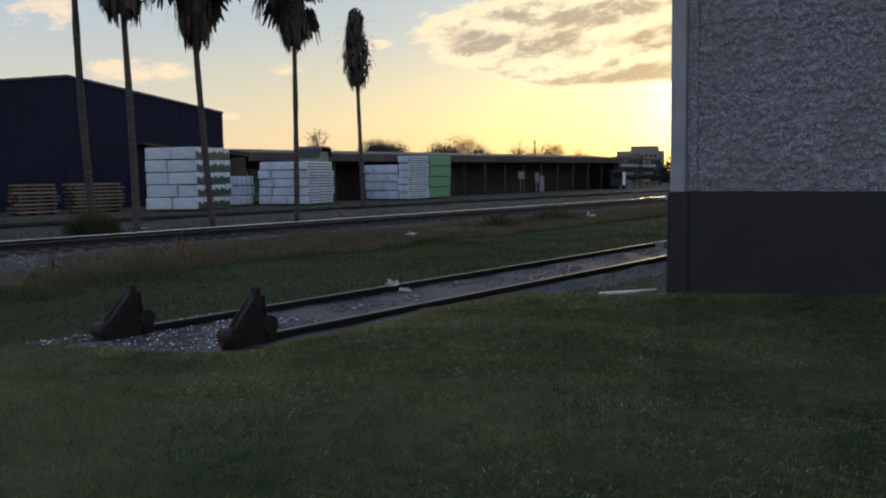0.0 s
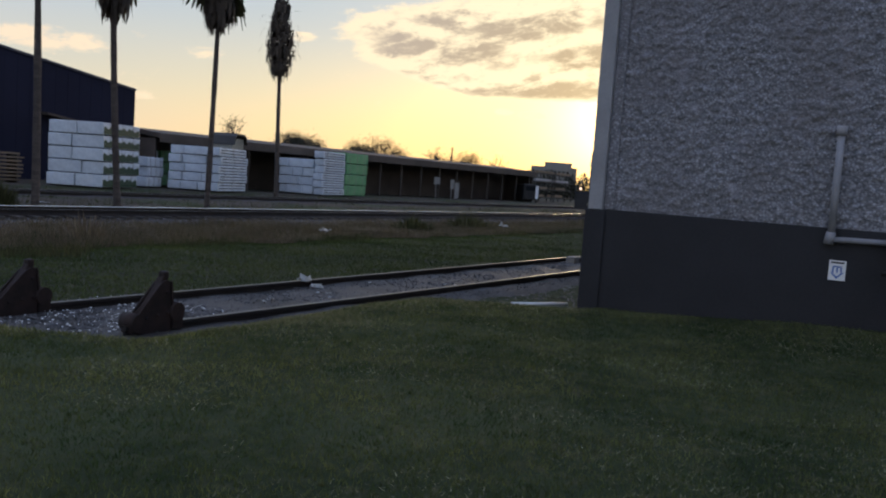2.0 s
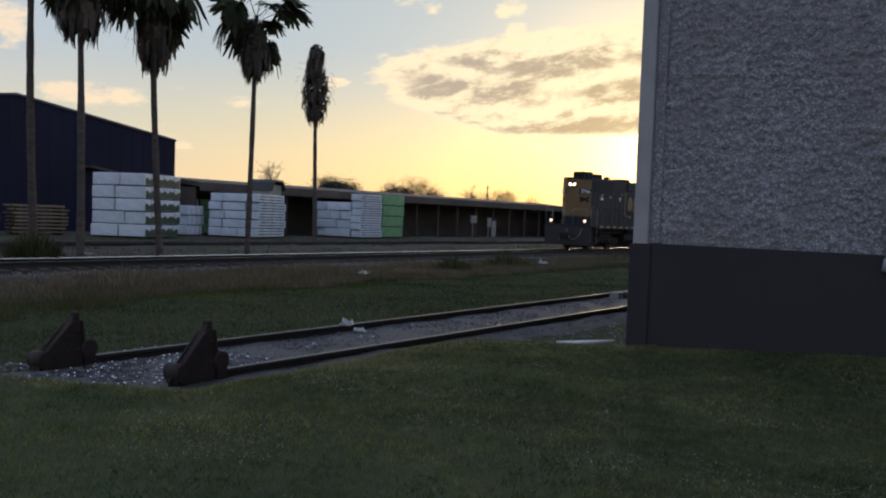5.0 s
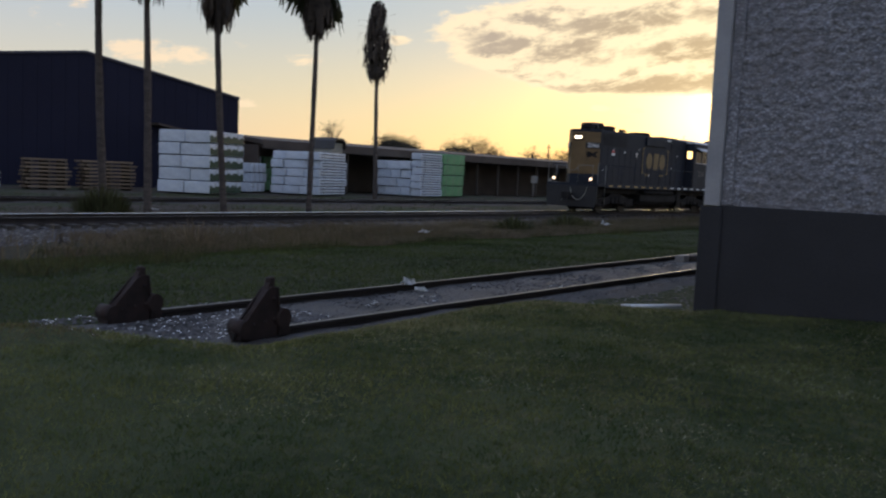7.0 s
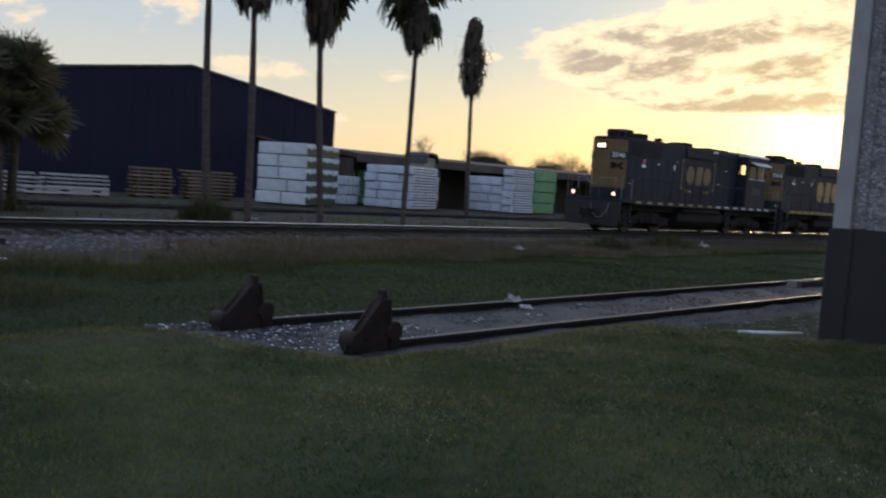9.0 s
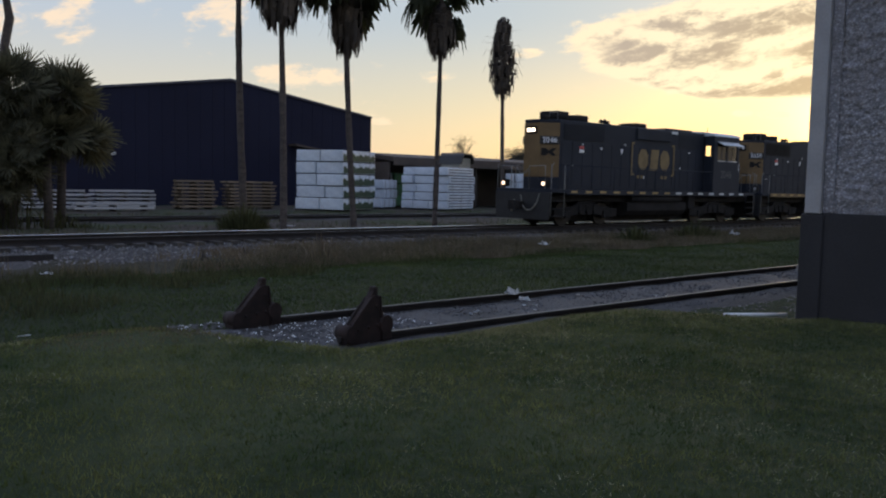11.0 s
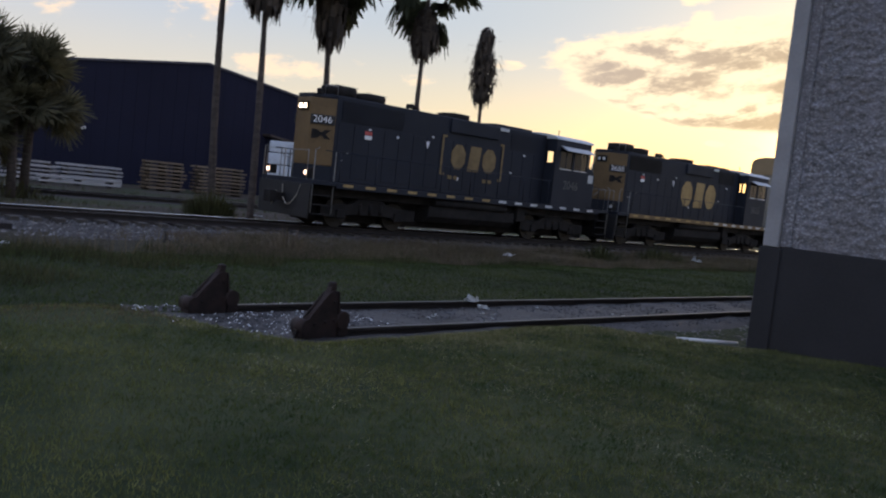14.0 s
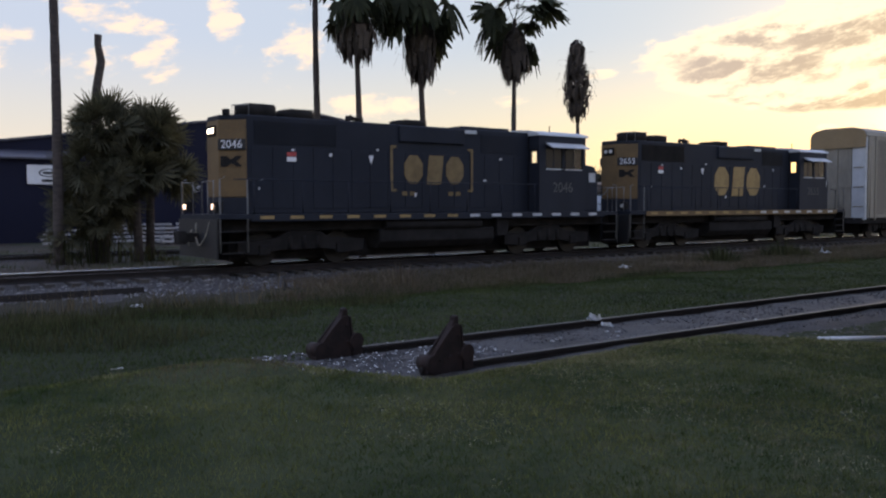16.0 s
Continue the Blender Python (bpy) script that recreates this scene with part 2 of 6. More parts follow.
M_GROUND = ground_mat()
M_BLADE = surf("grass_blade", (0.021, 0.048, 0.014), (0.185, 0.190, 0.080), 0.8, 0.85, 0, 0, 5.0, island=0.9, spec=0.12, thin=0.50)
M_STRAW = surf("straw_blade", (0.11, 0.108, 0.068), (0.33, 0.32, 0.22), 0.9, 0.8, 0, 0, 8.0, island=0.9, spec=0.2, thin=0.40)
M_CREST = surf("tan_grass_blade", (0.13, 0.125, 0.070), (0.30, 0.28, 0.17), 1.3, 0.85, 0, 0, 8.0, island=0.9, spec=0.15, thin=0.45)
M_CLOVER = surf("clover_head", (0.30, 0.31, 0.25), (0.50, 0.50, 0.42), 3.0, 0.8, 0, 0, 8.0, island=0.8, spec=0.15)
M_VERGE = surf("verge_blade", (0.022, 0.044, 0.014), (0.084, 0.102, 0.040), 0.5, 0.85, 0, 0, 8.0, island=0.9, spec=0.15, thin=0.50)
M_DRY = surf("dry_grass_blade", (0.07, 0.056, 0.036), (0.17, 0.135, 0.085), 0.5, 0.85, 0, 0, 4.0, island=0.9, spec=0.15, thin=0.40)
M_BANK = surf("bank_blade", (0.080, 0.064, 0.050), (0.215, 0.175, 0.134), 0.4, 0.9, 0, 0, 4.0, island=0.8, spec=0.1, thin=0.40)
M_WEED = surf("weed_blade", (0.026, 0.037, 0.016), (0.090, 0.085, 0.044), 0.35, 0.85, 0, 0, 3.0, island=0.9, spec=0.2, thin=0.45)
M_BALLAST = surf("ballast_bed", (0.022, 0.019, 0.019), (0.056, 0.050, 0.048), 2.0, 0.95, 0, 0.8, 30.0, 0.03)
M_SILT = surf("grey_silt", (0.014, 0.013, 0.0125), (0.062, 0.058, 0.057), 1.7, 0.75, 0, 0.8, 24.0, 0.02)
M_STONE = surf("ballast_stone", (0.028, 0.026, 0.025), (0.27, 0.26, 0.255), 5.0, 0.9, 0, 0.3, 60.0, island=0.9)
M_CHIP = surf("dusty_chip", (0.018, 0.017, 0.017), (0.13, 0.126, 0.128), 5.0, 0.8, 0, 0.3, 60.0, island=0.9)
M_RAILSIDE = surf("rail_rust", (0.012, 0.0095, 0.0085), (0.026, 0.019, 0.016), 3.0, 0.85, 0.2, 0.4, 40.0, 0.003)
M_RAILTOP = surf("rail_polished", (0.52, 0.50, 0.47), (0.68, 0.66, 0.62), 2.0, 0.16, 1.0, 0.05, 60.0, 0.001)
M_RAILDULL = surf("rail_dull", (0.045, 0.038, 0.033), (0.12, 0.105, 0.088), 2.0, 0.42, 0.9, 0.1, 60.0, 0.001)
M_TIE = surf("creosoted_wood", (0.022, 0.018, 0.015), (0.07, 0.06, 0.05), 2.0, 0.9, 0, 0.5, 30.0, 0.01, (0.3, 6, 6), each=0.5)
M_IRON = surf("rusty_cast_iron", (0.011, 0.0075, 0.007), (0.036, 0.021, 0.018), 6.0, 0.75, 0.4, 0.5, 60.0, 0.004)
M_STUCCO = stucco_mat()
M_PLINTH = surf("dark_painted_plinth", (0.009, 0.009, 0.0115), (0.016, 0.016, 0.020), 1.5, 0.75, 0, 0.25, 30.0, 0.006)
M_TRIM = surf("grey_trim_paint", (0.22, 0.22, 0.23), (0.30, 0.30, 0.31), 2.0, 0.7, 0, 0.2, 30.0, 0.003)
M_PIPE = surf("grey_pipe_paint", (0.19, 0.19, 0.205), (0.28, 0.28, 0.30), 4.0, 0.55, 0, 0.1, 50.0, 0.002)
M_DARKMETAL = surf("dark_metal", (0.02, 0.02, 0.022), (0.05, 0.048, 0.046), 3.0, 0.6, 0.6, 0.2, 40.0, 0.003)
M_WHITE = surf("white_plate", (0.70, 0.70, 0.70), (0.82, 0.82, 0.82), 3.0, 0.5, 0, 0.0)
M_BLUEINK = surf("blue_print", (0.02, 0.09, 0.34), (0.03, 0.13, 0.42), 5.0, 0.5, 0, 0.0)
M_REDINK = surf("red_print", (0.42, 0.05, 0.05), (0.50, 0.08, 0.07), 5.0, 0.5, 0, 0.0)
M_BLACK = surf("black_paint", (0.008, 0.008, 0.009), (0.018, 0.018, 0.019), 5.0, 0.6, 0, 0.0)
M_SHEDBLUE = surf("dark_blue_sheet", (0.011, 0.0115, 0.025), (0.015, 0.016, 0.034), 0.25, 0.7, 0.0, 0.1, 8.0, 0.004, spec=0.15)
M_ROOF = surf("roof_sheet", (0.05, 0.05, 0.07), (0.09, 0.09, 0.11), 0.4, 0.5, 0.3, 0.1, 8.0, 0.004)
M_TIMBER = surf("weathered_timber", (0.035, 0.028, 0.023), (0.085, 0.067, 0.053), 1.0, 0.85, 0, 0.4, 14.0, 0.01, (1, 1, 0.2))
M_BROWN = surf("brown_shed_sheet", (0.048, 0.035, 0.028), (0.088, 0.067, 0.053), 0.5, 0.8, 0.1, 0.3, 9.0, 0.01)
M_WRAP = surf("white_lumber_wrap", (0.45, 0.49, 0.55), (0.60, 0.65, 0.70), 1.2, 0.45, 0, 0.5, 5.0, 0.04, each=0.14)
M_GREENWRAP = surf("green_lumber_wrap", (0.07, 0.22, 0.09), (0.13, 0.32, 0.14), 1.2, 0.5, 0, 0.5, 5.0, 0.04, each=0.2)
M_GREENINK = surf("green_print", (0.012, 0.035, 0.018), (0.02, 0.055, 0.028), 2.0, 0.5, 0, 0.0)
M_BOARD = surf("sawn_lumber", (0.11, 0.080, 0.052), (0.20, 0.148, 0.096), 1.0, 0.8, 0, 0.3, 12.0, 0.006, (0.2, 3, 3), each=0.5)
M_PALEBOARD = surf("pale_lumber", (0.24, 0.23, 0.225), (0.40, 0.39, 0.38), 1.0, 0.8, 0, 0.3, 12.0, 0.006, (0.2, 3, 3), each=0.4)
M_BARK = surf("palm_bark", (0.040, 0.032, 0.028), (0.10, 0.080, 0.068), 3.0, 0.95, 0, 0.8, 20.0, 0.03, (1, 1, 3))
M_SKIRT = surf("dead_palm_leaf", (0.030, 0.023, 0.018), (0.085, 0.066, 0.048), 1.0, 0.9, 0, 0, 6.0, island=0.8)
M_PALMLEAF = surf("palm_leaf", (0.024, 0.030, 0.016), (0.056, 0.060, 0.034), 1.0, 0.85, 0, 0, 6.0, island=0.7, spec=0.12, thin=0.25)
M_FANLEAF = surf("dark_fan_leaf", (0.058, 0.058, 0.038), (0.135, 0.128, 0.082), 1.0, 0.9, 0, 0, 6.0, island=0.7, spec=0.1, thin=0.30)
M_LEAF = surf("tree_leaf", (0.012, 0.014, 0.008), (0.030, 0.032, 0.017), 0.5, 0.8, 0, 0, 3.0, island=0.8)
M_TWIG = surf("bare_twig", (0.025, 0.020, 0.016), (0.05, 0.04, 0.032), 1.0, 0.9, 0, 0, 6.0)
M_LOCOBLUE = surf("locomotive_blue", (0.0145, 0.0175, 0.0255), (0.024, 0.028, 0.038), 0.8, 0.6, 0.0, 0.1, 14.0, 0.004, (1, 1, 0.5), spec=0.2)
M_LOCOYELLOW = surf("locomotive_yellow", (0.100, 0.060, 0.020), (0.165, 0.100, 0.036), 1.5, 0.55, 0.0, 0.1, 14.0, 0.004)
M_LOGO = surf("faded_yellow_lettering", (0.24, 0.155, 0.055), (0.40, 0.27, 0.10), 2.0, 0.6, 0.0, 0.05, 16.0, 0.002)
M_LOGOWORN = surf("worn_yellow_lettering", (0.13, 0.088, 0.036), (0.24, 0.165, 0.068), 2.0, 0.7, 0.0, 0.05, 16.0, 0.002)
M_LOCOGREY = surf("pale_roof_grey", (0.40, 0.42, 0.44), (0.55, 0.57, 0.58), 1.5, 0.5, 0.1, 0.1, 14.0, 0.003)
M_UNDER = surf("locomotive_underframe", (0.015, 0.0140, 0.0135), (0.034, 0.031, 0.029), 2.0, 0.85, 0.0, 0.3, 30.0, 0.006, spec=0.12)
M_RAILING = surf("white_handrail", (0.13, 0.13, 0.125), (0.22, 0.22, 0.21), 2.0, 0.5, 0.0, 0.05)
M_HOSE = surf("pale_tan", (0.20, 0.19, 0.15), (0.32, 0.30, 0.25), 5.0, 0.7, 0.0, 0.1)
M_LAMP = surf("lit_headlamp", (0.9, 0.8, 0.6), (1.0, 0.9, 0.7), 5.0, 0.3, 0, 0, glow=(1.0, 0.78, 0.55, 6.0))
M_DITCH = surf("lit_ditch_lamp", (0.9, 0.8, 0.6), (1.0, 0.9, 0.7), 5.0, 0.3, 0, 0, glow=(1.0, 0.68, 0.46, 2.2))
M_DEADLAMP = surf("unlit_lamp_glass", (0.5, 0.5, 0.48), (0.65, 0.65, 0.62), 5.0, 0.2, 0, 0)
M_WHEEL = surf("wheel_steel", (0.018, 0.016, 0.014), (0.045, 0.040, 0.034), 3.0, 0.6, 0.7, 0.2, 40.0, 0.003)
M_RACK = surf("autorack_steel", (0.19, 0.172, 0.14), (0.31, 0.285, 0.235), 0.7, 0.55, 0.2, 0.2, 12.0, 0.004, (1, 1, 0.3))
M_RACKEND = surf("autorack_yellow", (0.20, 0.14, 0.07), (0.29, 0.21, 0.11), 0.7, 0.6, 0.1, 0.2, 12.0, 0.004)
M_SLOTSHADE = surf("slot_shadow", (0.05, 0.05, 0.045), (0.09, 0.085, 0.08), 3.0, 0.8, 0, 0.1)
M_TARP = surf("black_tarpaulin", (0.012, 0.011, 0.010), (0.03, 0.026, 0.022), 1.0, 0.5, 0, 0.6, 6.0, 0.04)
M_PLASTIC = surf("white_plastic_scrap", (0.55, 0.56, 0.56), (0.72, 0.73, 0.73), 4.0, 0.5, 0, 0.4, 20.0, 0.01)
M_FARWALL = surf("pale_far_wall", (0.18, 0.17, 0.16), (0.25, 0.24, 0.22), 0.2, 0.85, 0, 0.1, 2.0)
M_DIM = surf("faded_number_paint", (0.07, 0.068, 0.064), (0.12, 0.115, 0.105), 3.0, 0.7, 0, 0.0)
M_GLASS = glass_mat("cab_glass")
M_DARKGLASS = surf("dark_window", (0.01, 0.012, 0.014), (0.02, 0.022, 0.025), 1.0, 0.12, 0, 0, spec=0.2)


# ---- building blocks ----
def box(bm, x0, x1, y0, y1, z0, z1, bev=0.0, turn=None):
    t = bmesh.new()
    bmesh.ops.create_cube(t, size=1, matrix=Matrix.Translation(((x0 + x1) / 2, (y0 + y1) / 2, (z0 + z1) / 2)) @ Matrix.Diagonal((abs(x1 - x0), abs(y1 - y0), abs(z1 - z0), 1)))
    if bev:
        bmesh.ops.bevel(t, geom=list(t.edges), offset=bev, segments=2, affect="EDGES", profile=0.5)
    join(bm, t, turn)


def join(bm, t, turn=None):
    if turn is not None:
        t.transform(turn)
    made = [bm.verts.new(v.co) for v in t.verts]
    t.verts.index_update()
    for f in t.faces:
        try:
            bm.faces.new([made[v.index] for v in f.verts]).smooth = f.smooth
        except ValueError:
            pass
    t.free()


def tube(bm, pts, radii, seg=8, caps=True):
    """A round bar along points; radii one number or one each."""
    pts = [Vector(p) for p in pts]
    if not isinstance(radii, (list, tuple)):
        radii = [radii] * len(pts)
    rings = []
    for i, p in enumerate(pts):
        d = (pts[min(i + 1, len(pts) - 1)] - pts[max(i - 1, 0)]).normalized()
        a = d.cross(Vector((0, 0, 1)) if abs(d.z) < 0.9 else Vector((1, 0, 0))).normalized()
        b = d.cross(a)
        rings.append([bm.verts.new(p + radii[i] * (a * math.cos(k * 2 * math.pi / seg) + b * math.sin(k * 2 * math.pi / seg))) for k in range(seg)])
    for r, s in zip(rings, rings[1:]):
        for k in range(seg):
            bm.faces.new((r[k], r[(k + 1) % seg], s[(k + 1) % seg], s[k])).smooth = True
    if caps:
        bm.faces.new(rings[0]), bm.faces.new(rings[-1])


def prism(bm, outline, axis, a, b, bev=0.0, turn=None):
    """A flat outline of 2D points pushed from a to b along x, y or z."""
    def at(p, v):
        return {"x": (v, p[0], p[1]), "y": (p[0], v, p[1]), "z": (p[0], p[1], v)}[axis]
    t = bmesh.new()
    lo, hi = [t.verts.new(at(p, a)) for p in outline], [t.verts.new(at(p, b)) for p in outline]
    t.faces.new(lo), t.faces.new(list(reversed(hi)))
    n = len(outline)
    for i in range(n):
        t.faces.new((lo[i], hi[i], hi[(i + 1) % n], lo[(i + 1) % n]))
    bmesh.ops.recalc_face_normals(t, faces=t.faces)
    if bev:
        bmesh.ops.bevel(t, geom=list(t.edges), offset=bev, segments=2, affect="EDGES", profile=0.5)
    join(bm, t, turn)


def mesh_of(name, bm, mat):
    bmesh.ops.recalc_face_normals(bm, faces=bm.faces)
    me = bpy.data.meshes.new(name)
    bm.to_mesh(me)
    bm.free()
    me.materials.append(mat)
    return me


def part(name, bm, mat, parent=None, label=""):
    ob = new(name, mesh_of(name, bm, mat))
    ob.parent = parent
    if label:
        ob["label"] = label
    return ob


def thing(name, label, category, m=None, group="", kind=""):
    ob = new(name)
    ob.empty_display_size = 0.2
    if m is not None:
        ob.matrix_basis = m
    return tagged(ob, label, category, group, kind)


def raw(name, verts, faces, mat, smooth=False):
    me = bpy.data.meshes.new(name)
    me.from_pydata([tuple(v) for v in verts], [], [tuple(f) for f in faces])
    me.materials.append(mat)
    if smooth:
        me.polygons.foreach_set("use_smooth", [True] * len(me.polygons))
    return new(name, me)


def piece(name, me, parent, m):
    """One more object on a shared mesh."""
    ob = new(name, me)
    ob.parent = parent
    ob.matrix_basis = m
    return ob


def step(v, a, b):
    t = np.clip((v - a) / (b - a), 0, 1)
    return t * t * (3 - 2 * t)


# ---- ground ----
def hz(x, y):
    """Height of the ground."""
    edge = 9.3 - 2.05 * step(x, 3.6, 5.0) - 1.8 * step(x, 9.3, 10.6)
    z = -0.13 + 0.19 * step(edge - y, -0.05, 0.7)
    z = z + 0.20 * step(x, 8.2, 10.8) * step(4.8 - y, 0, 3.4)
    z = z - 0.24 * step(y, 13.5, 17.5) + 0.08 * step(y, 27, 29)
    bumps = 0.02 * np.sin(1.7 * x + 0.6 * y) * np.sin(1.3 * y - 0.4 * x) + 0.02 * np.sin(0.9 * x - 1.1 * y + 1) + 0.008 * np.sin(4.3 * x + 1.2 * y) * np.sin(3.7 * y - x)
    return z + bumps * (y < 30) * (1 - 0.8 * step(x, 3.8, 4.6) * step(y, 6.4, 7.2) * (y < 9.6))


def build_ground():
    xs = np.concatenate([[-3000, -900, -250, -90], np.arange(-40, 60, 0.4), np.arange(60, 200, 6), [260, 600, 1500, 3200]])
    ys = np.concatenate([[-3000, -900, -250, -80], np.arange(-20, 30, 0.4), np.arange(30, 120, 5), [160, 300, 900, 3200]])
    X, Y = np.meshgrid(xs, ys)
    Z = hz(X, Y)
    n, m = len(xs), len(ys)
    v = np.stack([X.ravel(), Y.ravel(), Z.ravel()], 1).tolist()
    f = [(j * n + i, j * n + i + 1, (j + 1) * n + i + 1, (j + 1) * n + i) for j in range(m - 1) for i in range(n - 1)]
    g = raw("ground", v, f, M_GROUND, True)
    tagged(g, "mown green lawn running into bare yard dirt", "ground", kind="structure")


def strip(name, x0, x1, ys, zs, mat, rough, label, dx=0.5):
    """An uneven bed along x, with its cross section given."""
    rng = np.random.default_rng(3)
    xs = np.arange(x0, x1 + dx, dx)
    X, Y = np.meshgrid(xs, np.array(ys))
    Z = np.repeat(np.array(zs)[:, None], len(xs), 1) + rng.normal(0, rough, X.shape)
    Y = Y + rng.normal(0, rough * 3, X.shape)
    n, m = len(xs), len(ys)
    v = np.stack([X.ravel(), Y.ravel(), Z.ravel()], 1).tolist()
    f = [(j * n + i, j * n + i + 1, (j + 1) * n + i + 1, (j + 1) * n + i) for j in range(m - 1) for i in range(n - 1)]
    return tagged(raw(name, v, f, mat, True), label, "ballast", kind="structure")


def blades(name, pts, tall, wide, lean, mat, label, category, seed=1):
    """Single grass blades, three corners each, at points (n, 3)."""
    rng = np.random.default_rng(seed)
    n = len(pts)
    a = rng.uniform(0, 6.283, n)
    h = tall * rng.uniform(0.45, 1.25, n)
    w = wide * rng.uniform(0.6, 1.4, n)
    b = rng.uniform(0, 6.283, n)
    l = lean * h * rng.uniform(0.2, 1.2, n)
    v = np.empty((n, 3, 3))
    v[:, 0] = pts + np.stack([np.cos(a) * w, np.sin(a) * w, np.zeros(n)], 1)
    v[:, 1] = pts - np.stack([np.cos(a) * w, np.sin(a) * w, np.zeros(n)], 1)
    v[:, 2] = pts + np.stack([np.cos(b) * l, np.sin(b) * l, h], 1)
    me = bpy.data.meshes.new(name)
    me.vertices.add(3 * n), me.loops.add(3 * n), me.polygons.add(n)
    me.vertices.foreach_set("co", v.ravel())
    me.loops.foreach_set("vertex_index", np.arange(3 * n, dtype=np.int32))
    me.polygons.foreach_set("loop_start", np.arange(0, 3 * n, 3, dtype=np.int32))
    me.update(), me.validate()
    me.materials.append(mat)
    return tagged(new(name, me), label, category, kind="stuff")


def grass_pts(rng, n, x0, x1, y0, y1, keep):
    x, y = rng.uniform(x0, x1, n), rng.uniform(y0, y1, n)
    k = keep(x, y)
    x, y = x[k], y[k]
    return np.stack([x, y, hz(x, y) - 0.01], 1)


def lawn_keep(x, y):
    edge = 9.3 - 2.05 * step(x, 3.6, 5.0) - 1.8 * step(x, 9.3, 10.6) + 0.18 * np.sin(3.1 * x) + 0.1 * np.sin(7.3 * x + 1)
    worn = ((x - 3.4) / 1.05) ** 2 + ((y - 8.35) / 0.8) ** 2 + 0.25 * np.sin(5 * x + 3 * y)
    thin = np.abs(np.sin(127.1 * x + 311.7 * y) * 43758.5) % 1.0
    return (y < edge) & (x < 10.72) & (x * x + y * y > 5) & (x + 0.15 * y > -1.0) & (thin > 0.75 * step(1.2 - worn, 0.0, 0.7))


def stones(name, n, x0, x1, y0, y1, z, size, mat, label, keep=None, seed=2):
    """Loose angular stones, joined."""
    rng = np.random.default_rng(seed)
    x, y = rng.uniform(x0, x1, n), rng.uniform(y0, y1, n)
    if keep is not None:
        k = keep(x, y)
        x, y = x[k], y[k]
    n = len(x)
    base = np.array([(1, 0, 0), (-1, 0, 0), (0, 1, 0), (0, -1, 0), (0, 0, 0.8), (0, 0, -0.8)], float)
    tri = np.array([(0, 2, 4), (2, 1, 4), (1, 3, 4), (3, 0, 4), (2, 0, 5), (1, 2, 5), (3, 1, 5), (0, 3, 5)])
    s = size * rng.uniform(0.4, 1.3, (n, 1, 1)) * rng.uniform(0.6, 1.3, (n, 6, 1))
    a = rng.uniform(0, 6.283, n)
    c, d = np.cos(a)[:, None], np.sin(a)[:, None]
    p = base[None] * s
    q = np.stack([p[..., 0] * c - p[..., 1] * d, p[..., 0] * d + p[..., 1] * c, p[..., 2] * rng.uniform(0.4, 1.0, (n, 1))], -1)
    zz = z(x, y) if callable(z) else np.full(n, z)
    q += np.stack([x, y, zz], 1)[:, None]
    f = (tri[None] + 6 * np.arange(n)[:, None, None]).reshape(-1, 3)
    return tagged(raw(name, q.reshape(-1, 3).tolist(), f.tolist(), mat), label, "gravel", kind="stuff")


build_ground()
strip("siding_bed", 4.2, 90, [6.8, 7.1, 7.25, 7.6, 8.05, 8.5, 8.85, 9.05], [-0.15, -0.05, -0.05, -0.052, -0.048, -0.052, -0.055, -0.17], M_SILT, 0.012, "grey silt and gravel bed of the short siding")
strip("main_ballast", -70, 240, [18.9, 20.2, 21.6, 22.3, 23.75, 25.2, 26.0, 28.0], [-0.44, -0.37, -0.32, -0.29, -0.20, -0.195, -0.23, -0.34], M_BALLAST, 0.02, "grey crushed stone ballast under the main track")
strip("yard_ballast", -70, 240, [34.4, 35.0, 36.6, 37.2], [-0.34, -0.24, -0.24, -0.34], M_BALLAST, 0.02, "low ballast of a weedy yard track", 1.0)

RNG = np.random.default_rng(11)
blades("lawn_grass", grass_pts(RNG, 330000, -1.5, 11, -0.5, 9.5, lawn_keep), 0.042, 0.0042, 0.8, M_BLADE, "short mown lawn grass, green with straw-coloured blades", "grass")
# straw thins leftwards, partly as colour for the dimmer side away from the sun
blades("straw_blades", grass_pts(RNG, 95000, -1.5, 11, -0.5, 9.5, lambda x, y: lawn_keep(x, y) & (np.sin(1.9 * x + 0.7 * y) * np.sin(1.4 * y - 0.8 * x) + 0.5 * np.sin(5.1 * x) * np.sin(4.3 * y) > 0.75 - 0.85 * step(x - 0.25 * y, 1.0, 4.5))), 0.026, 0.0075, 2.0, M_STRAW, "dry straw-coloured blades and clover heads in the lawn", "grass", 9)
blades("crest_straw", grass_pts(RNG, 70000, 4.4, 10.7, 4.9, 7.3, lambda x, y: lawn_keep(x, y) & (RNG.uniform(0, 1, len(x)) < step(y - (9.3 - 2.05 * step(x, 3.6, 5.0) - 1.8 * step(x, 9.3, 10.6)) + 0.3 * np.sin(2.1 * x) + 0.25 * np.sin(5.7 * x + 2 * y), -1.7, 0.1) * (0.25 + 0.75 * step(x, 5.0, 7.0)))), 0.045, 0.0045, 1.1, M_CREST, "dry tan grass on the crest of the lawn beside the siding", "grass", 21)
blades("clover_heads", grass_pts(RNG, 7000, 0.5, 9.5, 2.2, 7.2, lambda x, y: lawn_keep(x, y) & (np.sin(1.1 * x + 0.4 * y + 1) * np.sin(1.7 * y - 0.5 * x) > 0.1)), 0.012, 0.010, 1.5, M_CLOVER, "small pale clover heads scattered in the lawn", "flowers", 22)
